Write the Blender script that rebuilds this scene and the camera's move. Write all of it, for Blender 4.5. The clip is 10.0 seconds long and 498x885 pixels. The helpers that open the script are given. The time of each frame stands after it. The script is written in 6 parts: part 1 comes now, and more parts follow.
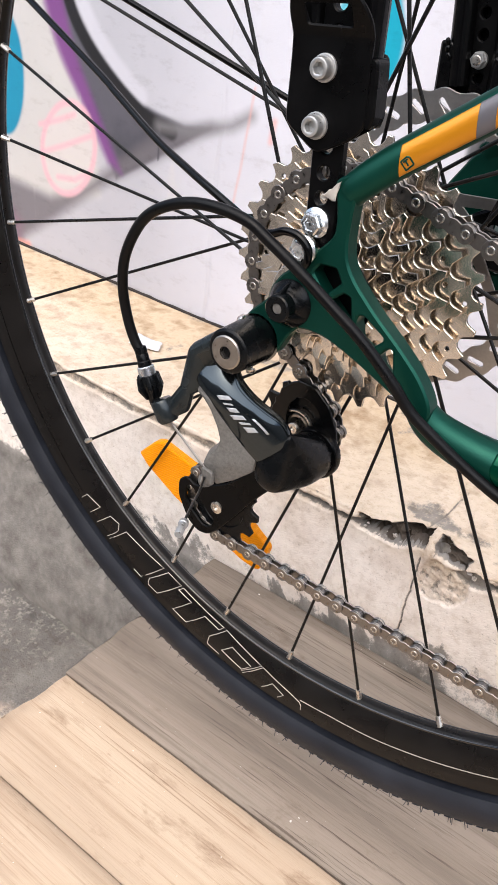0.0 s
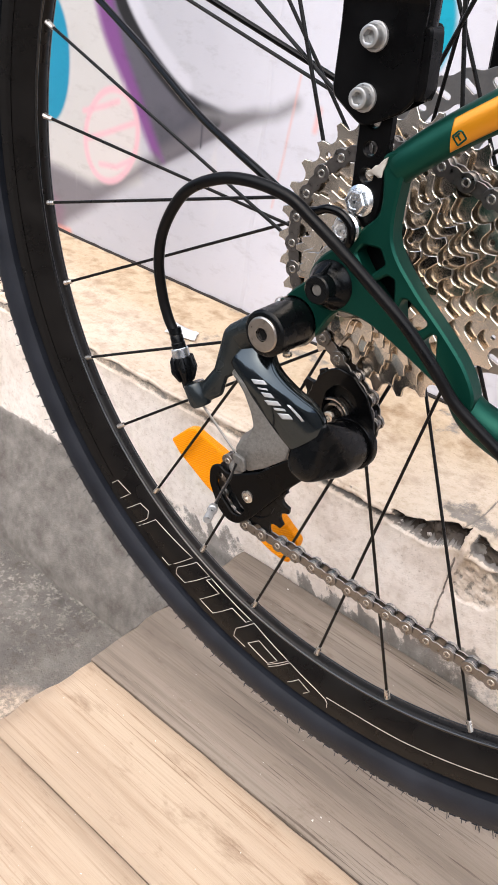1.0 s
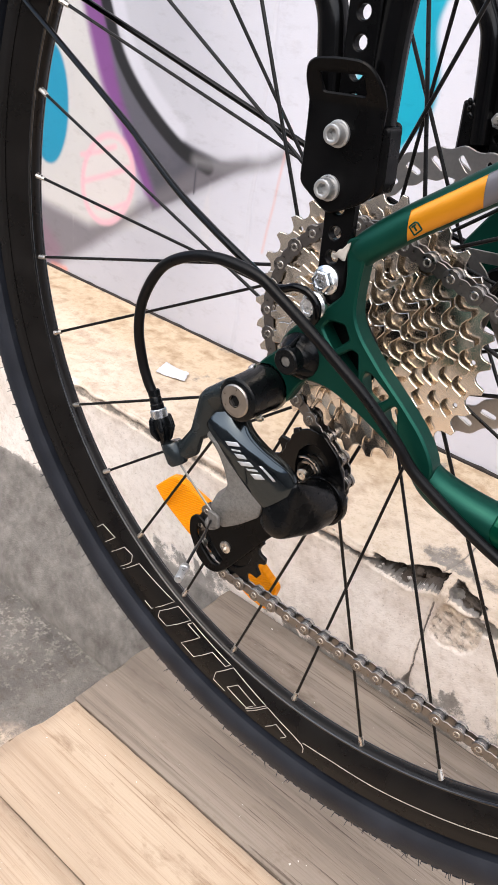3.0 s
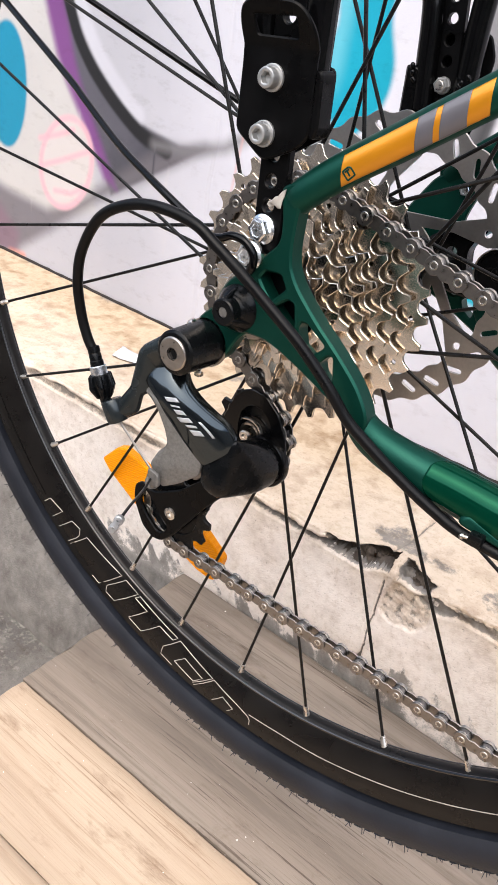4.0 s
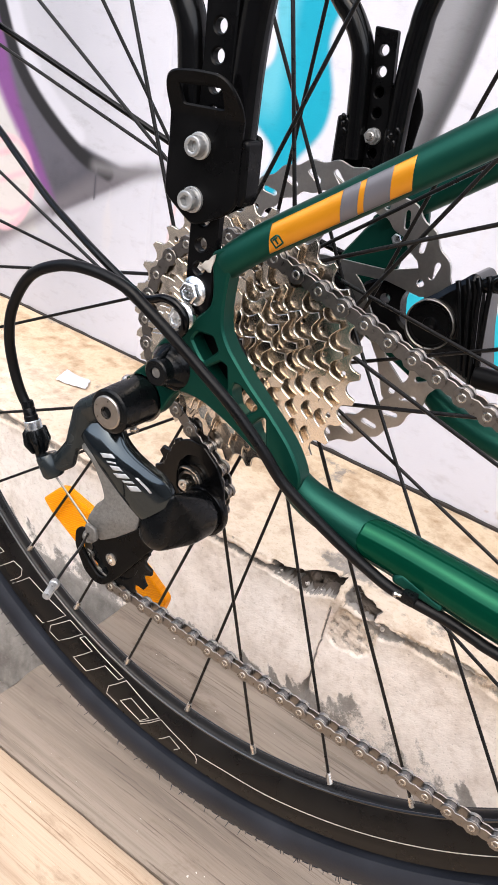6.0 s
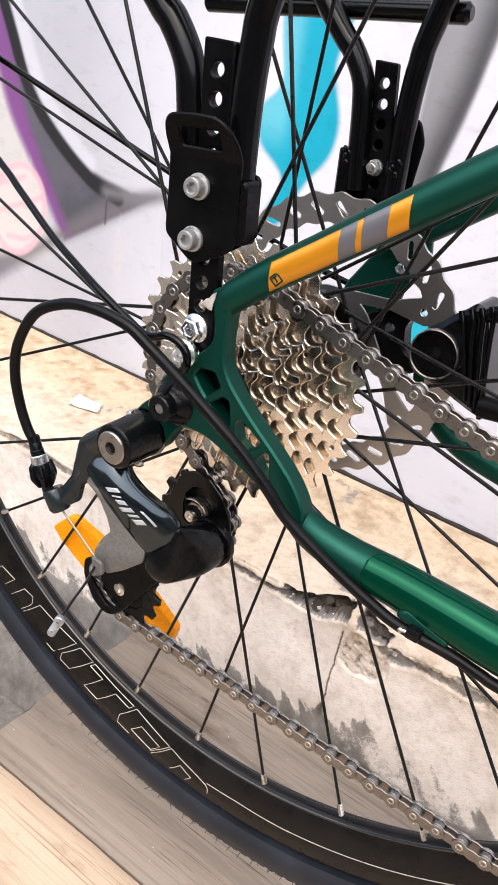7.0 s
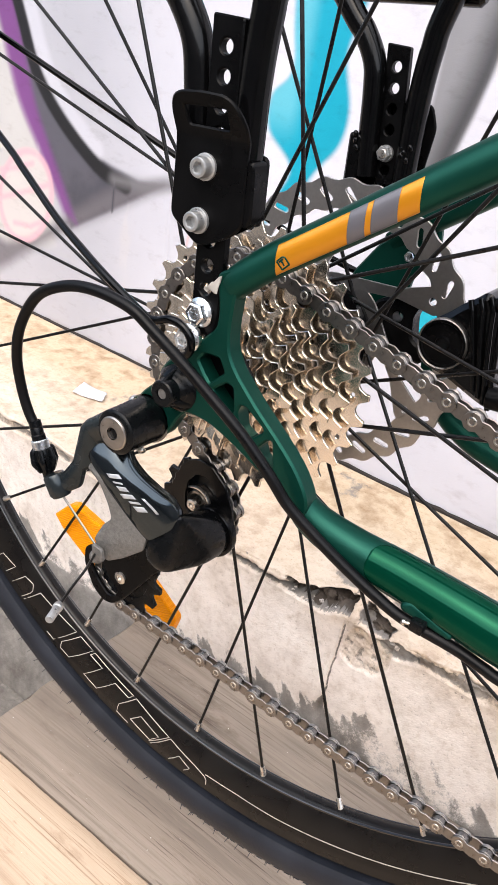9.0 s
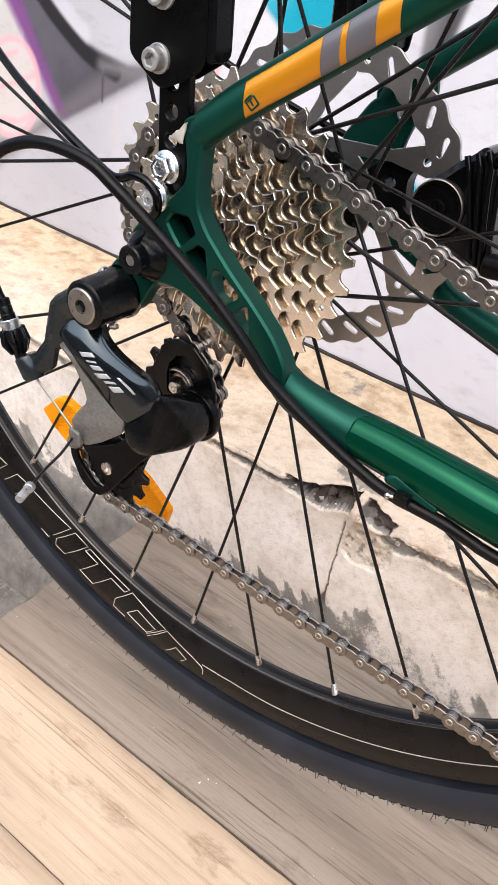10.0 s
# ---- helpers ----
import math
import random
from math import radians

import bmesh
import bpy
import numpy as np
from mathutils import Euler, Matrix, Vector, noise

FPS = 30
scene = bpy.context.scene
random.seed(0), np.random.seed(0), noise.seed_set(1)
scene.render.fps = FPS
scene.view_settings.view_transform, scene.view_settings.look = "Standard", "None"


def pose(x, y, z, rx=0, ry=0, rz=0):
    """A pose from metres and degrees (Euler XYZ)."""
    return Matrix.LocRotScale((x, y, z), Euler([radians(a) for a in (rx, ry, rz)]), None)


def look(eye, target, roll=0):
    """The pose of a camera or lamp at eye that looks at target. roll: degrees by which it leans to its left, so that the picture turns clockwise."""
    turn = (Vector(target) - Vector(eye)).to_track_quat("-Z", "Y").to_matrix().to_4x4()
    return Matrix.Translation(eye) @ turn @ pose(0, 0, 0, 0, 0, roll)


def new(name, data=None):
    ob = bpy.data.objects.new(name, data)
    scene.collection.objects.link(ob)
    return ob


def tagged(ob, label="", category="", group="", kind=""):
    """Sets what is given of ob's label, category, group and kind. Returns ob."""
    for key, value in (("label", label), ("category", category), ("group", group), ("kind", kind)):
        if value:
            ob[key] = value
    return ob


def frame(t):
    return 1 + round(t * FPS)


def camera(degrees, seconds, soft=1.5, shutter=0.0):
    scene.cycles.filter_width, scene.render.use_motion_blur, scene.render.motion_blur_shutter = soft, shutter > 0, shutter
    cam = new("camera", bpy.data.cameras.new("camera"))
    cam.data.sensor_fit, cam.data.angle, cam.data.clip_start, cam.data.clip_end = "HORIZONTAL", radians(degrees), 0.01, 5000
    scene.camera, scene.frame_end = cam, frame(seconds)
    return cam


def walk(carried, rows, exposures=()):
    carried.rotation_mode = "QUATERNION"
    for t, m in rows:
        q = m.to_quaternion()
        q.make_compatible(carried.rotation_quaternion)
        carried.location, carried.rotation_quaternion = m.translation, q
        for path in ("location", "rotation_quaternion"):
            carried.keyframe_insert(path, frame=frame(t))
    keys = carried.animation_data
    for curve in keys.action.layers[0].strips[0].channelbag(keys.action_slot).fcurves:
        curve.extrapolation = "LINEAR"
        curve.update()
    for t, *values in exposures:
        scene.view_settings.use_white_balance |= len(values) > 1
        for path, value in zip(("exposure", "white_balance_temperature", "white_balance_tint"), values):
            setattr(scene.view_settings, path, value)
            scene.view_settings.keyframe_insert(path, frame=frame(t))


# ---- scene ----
cam = camera(35.37, 10.0)
ROWS = [
    (0, 0.1615, -0.3548, 0.5609, 57.98, -6.86, 36.23),
    (0.5, 0.1533, -0.3631, 0.5498, 57.56, -7.1, 38.27),
    (1, 0.1586, -0.3489, 0.5511, 57.36, -7.15, 39.35),
    (1.5, 0.166, -0.3457, 0.5527, 57.46, -7.13, 39.88),
    (2, 0.1648, -0.3509, 0.562, 57.96, -7.17, 40.05),
    (3.5, 0.177, -0.3461, 0.5758, 59.66, -8.46, 38.82),
    (4, 0.1872, -0.3452, 0.5566, 59.77, -9.38, 37.67),
    (4.5, 0.1799, -0.3248, 0.5595, 59.72, -10.36, 36.29),
    (5, 0.1637, -0.3131, 0.5638, 59.78, -10.99, 35.09),
    (5.5, 0.173, -0.3242, 0.5747, 60.03, -10.9, 34.3),
    (6, 0.1834, -0.3331, 0.5793, 60.49, -10.19, 34.15),
    (7.5, 0.1849, -0.3259, 0.59, 61.78, -9.08, 35.18),
    (8, 0.1762, -0.3264, 0.584, 61.84, -9.46, 35.39),
    (8.5, 0.1812, -0.3265, 0.578, 61.7, -9.78, 35.61),
    (9, 0.184, -0.3243, 0.5831, 60.87, -9.72, 35.67),
    (9.5, 0.1863, -0.3281, 0.5781, 59.49, -9.4, 35.83),
    (10, 0.1962, -0.3085, 0.5607, 54.76, -8.34, 36.08),
]
walk(cam, [(t, pose(x, y, z, rx, ry, rz)) for t, x, y, z, rx, ry, rz in ROWS],
     exposures=[(0.0, 0.79), (2.0, 0.72), (4.5, 0.88), (6.0, 0.92), (8.0, 0.94), (9.2, 0.93), (10.0, 0.84)])

# ---- daylight: bright open shade, soft sky from above ----
SUN_EL, SUN_ROT = 56.0, 169.2
world = bpy.data.worlds.new("sky")
scene.world = world
world.use_nodes = True
wn = world.node_tree.nodes
bg = wn["Background"]
sky = wn.new("ShaderNodeTexSky")
sky.sky_type, sky.sun_disc = "NISHITA", False
sky.sun_elevation, sky.sun_rotation = radians(SUN_EL), radians(SUN_ROT)
sky.air_density, sky.dust_density, sky.ozone_density = 1.0, 4.0, 0.6
world.node_tree.links.new(sky.outputs[0], bg.inputs[0])
bg.inputs[1].default_value = 0.15
sun = new("sun", bpy.data.lights.new("sun", "SUN"))
sun.data.energy, sun.data.angle, sun.data.color = 2.45, radians(105), (0.975, 0.985, 1.0)
sun.matrix_world = look((0.4, -2.1, 3.17), (0, 0, 0))

# ---- sizes shared by several things ----
AXLE = 0.436          # height of the rear axle over the deck
LEDGE_Y, WALL_Y = 0.198, 0.425
LEDGE_Z, GROUND_Z = 0.141, -0.205
CHAIN_Y = -0.0338


# ---- materials ----
def nodes_of(name):
    m = bpy.data.materials.new(name)
    m.use_nodes = True
    nt = m.node_tree
    return m, nt, nt.nodes["Principled BSDF"]


def noise_node(nt, scale, detail=4.0, rough=0.55, stretch=None, coord="Object"):
    tc = nt.nodes.new("ShaderNodeTexCoord")
    mp = nt.nodes.new("ShaderNodeMapping")
    nz = nt.nodes.new("ShaderNodeTexNoise")
    if stretch:
        mp.inputs["Scale"].default_value = stretch
    nz.inputs["Scale"].default_value, nz.inputs["Detail"].default_value, nz.inputs["Roughness"].default_value = scale, detail, rough
    nt.links.new(tc.outputs[coord], mp.inputs[0])
    nt.links.new(mp.outputs[0], nz.inputs["Vector"])
    return nz


def ramp(nt, src, stops):
    r = nt.nodes.new("ShaderNodeValToRGB")
    el = r.color_ramp.elements
    while len(el) < len(stops):
        el.new(0.5)
    for e, (p, c) in zip(el, stops):
        e.position, e.color = p, (*c, 1) if len(c) == 3 else c
    nt.links.new(src, r.inputs[0])
    return r


def mix(nt, a, b, fac, blend="MIX"):
    m = nt.nodes.new("ShaderNodeMix")
    m.data_type, m.blend_type = "RGBA", blend
    for sock, val in ((m.inputs[0], fac), (m.inputs[6], a), (m.inputs[7], b)):
        if isinstance(val, (int, float)):
            sock.default_value = val
        elif isinstance(val, tuple):
            sock.default_value = (*val, 1)
        else:
            nt.links.new(val, sock)
    return m.outputs[2]


def bump(nt, bsdf, height, strength, distance):
    b = nt.nodes.new("ShaderNodeBump")
    b.inputs["Strength"].default_value, b.inputs["Distance"].default_value = strength, distance
    nt.links.new(height, b.inputs["Height"])
    nt.links.new(b.outputs[0], bsdf.inputs["Normal"])
    return b


def simple(name, col, rough, metal=0.0, vary=0.25, scale=120.0, grain=0.0, coat=0.0, spread=0.12, fine=900.0, spec=0.5):
    """Paint, plastic or metal with a soft tone change, uneven gloss and a fine grain."""
    m, nt, b = nodes_of(name)
    nz = noise_node(nt, scale)
    lo = tuple(c * (1 - vary) for c in col)
    hi = tuple(min(1.0, c * (1 + vary)) for c in col)
    r = ramp(nt, nz.outputs[0], [(0.3, lo), (0.7, hi)])
    nt.links.new(r.outputs[0], b.inputs["Base Color"])
    rr = ramp(nt, nz.outputs[0], [(0.3, (max(0.02, rough - spread),) * 3), (0.7, (min(1, rough + spread),) * 3)])
    nt.links.new(rr.outputs[0], b.inputs["Roughness"])
    b.inputs["Metallic"].default_value = metal
    b.inputs["Specular IOR Level"].default_value = spec
    b.inputs["Coat Weight"].default_value = coat
    b.inputs["Coat Roughness"].default_value = 0.08
    if grain:
        fz = noise_node(nt, fine, 2.0)
        bump(nt, b, fz.outputs[0], grain, 0.0004)
    return m


GREEN = simple("green_metallic_paint", (0.0032, 0.048, 0.034), 0.40, 0.65, 0.05, 60, 0.10, 0.0, 0.04, spec=0.28)
GREEN_FILM = simple("green_gloss_film", (0.0006, 0.040, 0.021), 0.07, 0.5, 0.06, 60, 0.0, 0.0, 0.02, spec=0.12)
ORANGE = simple("orange_decal", (0.54, 0.212, 0.004), 0.34, 0.40, 0.02, 60, 0.03, 0.2, 0.02)
GREY_DECAL = simple("grey_decal", (0.095, 0.092, 0.105), 0.34, 0.1, 0.03, 60, 0.03, 0.2, 0.02)
BLACK = simple("black_satin_coating", (0.0022, 0.0022, 0.0024), 0.32, 0.0, 0.2, 80, 0.12, spec=0.09)
BLACK_GLOSS = simple("black_gloss_coating", (0.0018, 0.0018, 0.002), 0.20, 0.0, 0.15, 60, 0.03, 0.10, 0.05, spec=0.15)
PLASTIC = simple("black_plastic", (0.0026, 0.0030, 0.0035), 0.25, 0.0, 0.2, 150, 0.05, spec=0.17)
HOUSING = simple("black_cable_housing", (0.003, 0.003, 0.0034), 0.36, 0.0, 0.2, 50, 0.06, spec=0.15)
CAST_DARK = simple("dark_grey_pearl_casting", (0.022, 0.028, 0.031), 0.24, 0.55, 0.15, 90, 0.05, 0.10, 0.06, spec=0.35)
LINK_GLOSS = simple("polished_gunmetal_lacquer", (0.048, 0.058, 0.065), 0.11, 0.95, 0.08, 70, 0.01, 0.0, 0.02, spec=0.45)
CAST_GREY = simple("raw_grey_casting", (0.135, 0.130, 0.122), 0.55, 0.40, 0.25, 700, 0.5, 0.0, 0.15, 1600)
SILVER = simple("zinc_plated_steel", (0.82, 0.84, 0.86), 0.28, 1.0, 0.10, 300, 0.06)
STAINLESS = simple("stainless_steel", (0.62, 0.58, 0.53), 0.30, 1.0, 0.15, 300, 0.12)
FACE_STEEL = simple("dull_bolt_steel", (0.36, 0.33, 0.30), 0.36, 1.0, 0.12, 300, 0.10)
PAINT_SILVER = simple("silver_bolt_coating", (0.42, 0.42, 0.415), 0.38, 0.75, 0.12, 300, 0.15)
NICKEL = simple("warm_nickel_plate", (0.90, 0.81, 0.70), 0.21, 1.0, 0.10, 140, 0.05, spread=0.04)
# tooth walls, spacers and core coloured dark for the shade between the sprockets
NICKEL_EDGE_SHADE = simple("shaded_sprocket_edge", (0.20, 0.172, 0.146), 0.36, 1.0, 0.15, 300, 0.10)
NICKEL_DARK = simple("shaded_nickel_plate", (0.10, 0.085, 0.07), 0.34, 1.0, 0.15, 140, 0.06)
CHAIN_STEEL = simple("grey_chain_steel", (0.205, 0.192, 0.182), 0.34, 1.0, 0.15, 400, 0.10)
PIN_STEEL = simple("bright_pin_steel", (0.46, 0.44, 0.41), 0.32, 1.0, 0.1, 400, 0.05)
ROTOR_STEEL = simple("ground_rotor_steel", (0.43, 0.415, 0.40), 0.34, 1.0, 0.06, 500, 0.12, spread=0.04)
RIM_BLACK = simple("anodised_dark_rim", (0.0052, 0.0045, 0.0042), 0.31, 0.0, 0.15, 40, 0.05, spec=0.22)
RIM_BEAD = simple("polished_black_rim_edge", (0.0022, 0.0022, 0.0026), 0.10, 0.0, 0.15, 60, 0.02, spec=1.0, spread=0.02)
SPOKE = simple("black_spoke_steel", (0.004, 0.0036, 0.0036), 0.34, 0.0, 0.2, 300, 0.05, spec=0.25)
LINE = simple("pale_gold_outline", (0.44, 0.40, 0.35), 0.4, 0.2, 0.08, 300)
BAR_PRINT = simple("silver_grey_print", (0.40, 0.42, 0.44), 0.35, 0.3, 0.06, 300)
CALIPER = simple("polished_black_caliper", (0.002, 0.002, 0.0022), 0.10, 0.0, 0.1, 60, 0.02, 0.0, 0.03, spec=0.24)
PAPER = simple("white_paper", (0.60, 0.60, 0.63), 0.8, 0.0, 0.06, 60, 0.2)
TAPE = simple("torn_masking_tape", (0.36, 0.335, 0.30), 0.85, 0.0, 0.15, 200, 0.4)


def rubber():
    m, nt, b = nodes_of("tyre_rubber")
    nz = noise_node(nt, 35, 6)
    fz = noise_node(nt, 420, 3)
    r = ramp(nt, nz.outputs[0], [(0.25, (0.0062, 0.0076, 0.0114)), (0.6, (0.0112, 0.0134, 0.0194)), (0.85, (0.0182, 0.0212, 0.0292))])
    nt.links.new(r.outputs[0], b.inputs["Base Color"])
    rr = ramp(nt, nz.outputs[0], [(0.3, (0.46,) * 3), (0.75, (0.62,) * 3)])
    nt.links.new(rr.outputs[0], b.inputs["Roughness"])
    b.inputs["Specular IOR Level"].default_value = 0.3
    bump(nt, b, fz.outputs[0], 0.25, 0.0006)
    return m


def reflector_plastic():
    m, nt, b = nodes_of("amber_prismatic_plastic")
    tc = nt.nodes.new("ShaderNodeTexCoord")
    mp = nt.nodes.new("ShaderNodeMapping")
    mp.inputs["Scale"].default_value = (420, 420, 420)
    mp.inputs["Rotation"].default_value = (0, radians(40), 0)
    ck = nt.nodes.new("ShaderNodeTexVoronoi")
    ck.inputs["Randomness"].default_value, ck.inputs["Scale"].default_value = 0.15, 2.0
    nt.links.new(tc.outputs["Object"], mp.inputs[0])
    nt.links.new(mp.outputs[0], ck.inputs["Vector"])
    r = ramp(nt, ck.outputs["Distance"], [(0.20, (1.0, 0.37, 0.0)), (0.58, (0.84, 0.25, 0.0))])
    nt.links.new(r.outputs[0], b.inputs["Base Color"])
    b.inputs["Roughness"].default_value = 0.3
    b.inputs["Specular IOR Level"].default_value = 0.15
    bump(nt, b, ck.outputs["Distance"], 0.8, 0.0012)
    return m


def wood(name, light, mid, dark, knots, streak, blotch, lines=0.40, grime_shade=(0.20, 0.145, 0.10)):
    """Sawn board: long grain along x, fine dark pores, saw marks, pale and grey patches; every board shifted by its own random number."""
    m, nt, b = nodes_of(name)
    tc = nt.nodes.new("ShaderNodeTexCoord")
    oi = nt.nodes.new("ShaderNodeObjectInfo")
    add = nt.nodes.new("ShaderNodeVectorMath")
    add.operation = "MULTIPLY_ADD"
    comb = nt.nodes.new("ShaderNodeCombineXYZ")
    for i in range(3):
        nt.links.new(oi.outputs["Random"], comb.inputs[i])
    add.inputs[1].default_value = (7.0, 5.0, 3.0)
    nt.links.new(comb.outputs[0], add.inputs[0])
    nt.links.new(tc.outputs["Object"], add.inputs[2])

    def layer(scale, stretch, detail=6, rough=0.6, dist=0.0):
        mp = nt.nodes.new("ShaderNodeMapping")
        mp.inputs["Scale"].default_value = stretch
        nz = nt.nodes.new("ShaderNodeTexNoise")
        nz.inputs["Scale"].default_value, nz.inputs["Detail"].default_value, nz.inputs["Roughness"].default_value = scale, detail, rough
        nz.inputs["Distortion"].default_value = dist
        nt.links.new(add.outputs[0], mp.inputs[0])
        nt.links.new(mp.outputs[0], nz.inputs["Vector"])
        return nz.outputs[0]

    broad = layer(5, (0.45, 1.5, 1), 5, 0.55, 0.6)
    cloud = layer(26, (0.14, 1.2, 1), 5, 0.65, 0.4)
    grain = layer(75, (0.022, 1.3, 1), 5, 0.65, 0.3)
    fine = layer(300, (0.034, 1.5, 1), 4, 0.68, 0.15)
    saw = layer(130, (1.0, 0.22, 1), 2, 0.5)
    base = ramp(nt, broad, [(0.32, dark), (0.47, mid), (0.62, light)]).outputs[0]
    tint = ramp(nt, cloud, [(0.34, blotch), (0.52, (1, 1, 1))]).outputs[0]
    col = mix(nt, base, tint, 0.75, "MULTIPLY")
    g = ramp(nt, grain, [(0.34, streak), (0.46, (1, 1, 1))]).outputs[0]
    col = mix(nt, col, g, 0.45 * lines, "MULTIPLY")
    f = ramp(nt, fine, [(0.34, streak), (0.46, (1, 1, 1))]).outputs[0]
    dense = ramp(nt, layer(8, (0.3, 2.2, 1), 4, 0.6), [(0.38, (0.15,) * 3), (0.62, (1, 1, 1))]).outputs[0]
    col = mix(nt, col, mix(nt, (1, 1, 1), f, dense), lines, "MULTIPLY")
    smudge = ramp(nt, layer(40, (0.42, 1.1, 1), 6, 0.72, 0.3), [(0.30, (0.62, 0.56, 0.52)), (0.44, (1, 1, 1)), (0.66, (1, 1, 1)), (0.76, (1.12, 1.10, 1.06))]).outputs[0]
    col = mix(nt, col, smudge, 0.85, "MULTIPLY")
    # a few long dark checks that follow the growth rings
    ring = layer(30, (0.012, 1.2, 1), 2, 0.45, 0.5)
    line = ramp(nt, ring, [(0.0, (1, 1, 1)), (0.455, (1, 1, 1)), (0.460, (0.42, 0.33, 0.26)), (0.465, (1, 1, 1)), (0.546, (1, 1, 1)), (0.551, (0.55, 0.46, 0.38)), (0.556, (1, 1, 1))]).outputs[0]
    gate = ramp(nt, layer(9, (0.5, 3.0, 1), 3, 0.6), [(0.47, (0, 0, 0)), (0.62, (1, 1, 1))]).outputs[0]
    col = mix(nt, col, mix(nt, (1, 1, 1), line, gate), 0.75, "MULTIPLY")
    spot = ramp(nt, layer(30, (0.3, 1.3, 1), 4, 0.65), [(0.68, (1, 1, 1)), (0.74, knots)]).outputs[0]
    col = mix(nt, col, spot, 0.45, "MULTIPLY")
    chalk = ramp(nt, layer(300, (1, 1, 1), 1, 0.4), [(0.79, (0, 0, 0)), (0.82, (1, 1, 1))]).outputs[0]
    col = mix(nt, col, (0.70, 0.66, 0.60), chalk)
    # brown worn long edges, plus dirt and the tyre's shade painted on the grey board
    at = nt.nodes.new("ShaderNodeAttribute")
    at.attribute_name = "worn_shade"
    wn_ = mix(nt, cloud, fine, 0.35)
    mul = nt.nodes.new("ShaderNodeMath")
    mul.operation = "MULTIPLY"
    nt.links.new(at.outputs["Fac"], mul.inputs[0])
    nt.links.new(ramp(nt, wn_, [(0.40, (0, 0, 0)), (0.56, (1, 1, 1))]).outputs[0], mul.inputs[1])
    col = mix(nt, col, grime_shade, mul.outputs[0])
    nt.links.new(col, b.inputs["Base Color"])
    b.inputs["Roughness"].default_value = 0.72
    b.inputs["Specular IOR Level"].default_value = 0.3
    h = mix(nt, grain, saw, 0.3)
    h = mix(nt, h, fine, 0.35)
    bump(nt, b, h, 0.5, 0.0022)
    return m


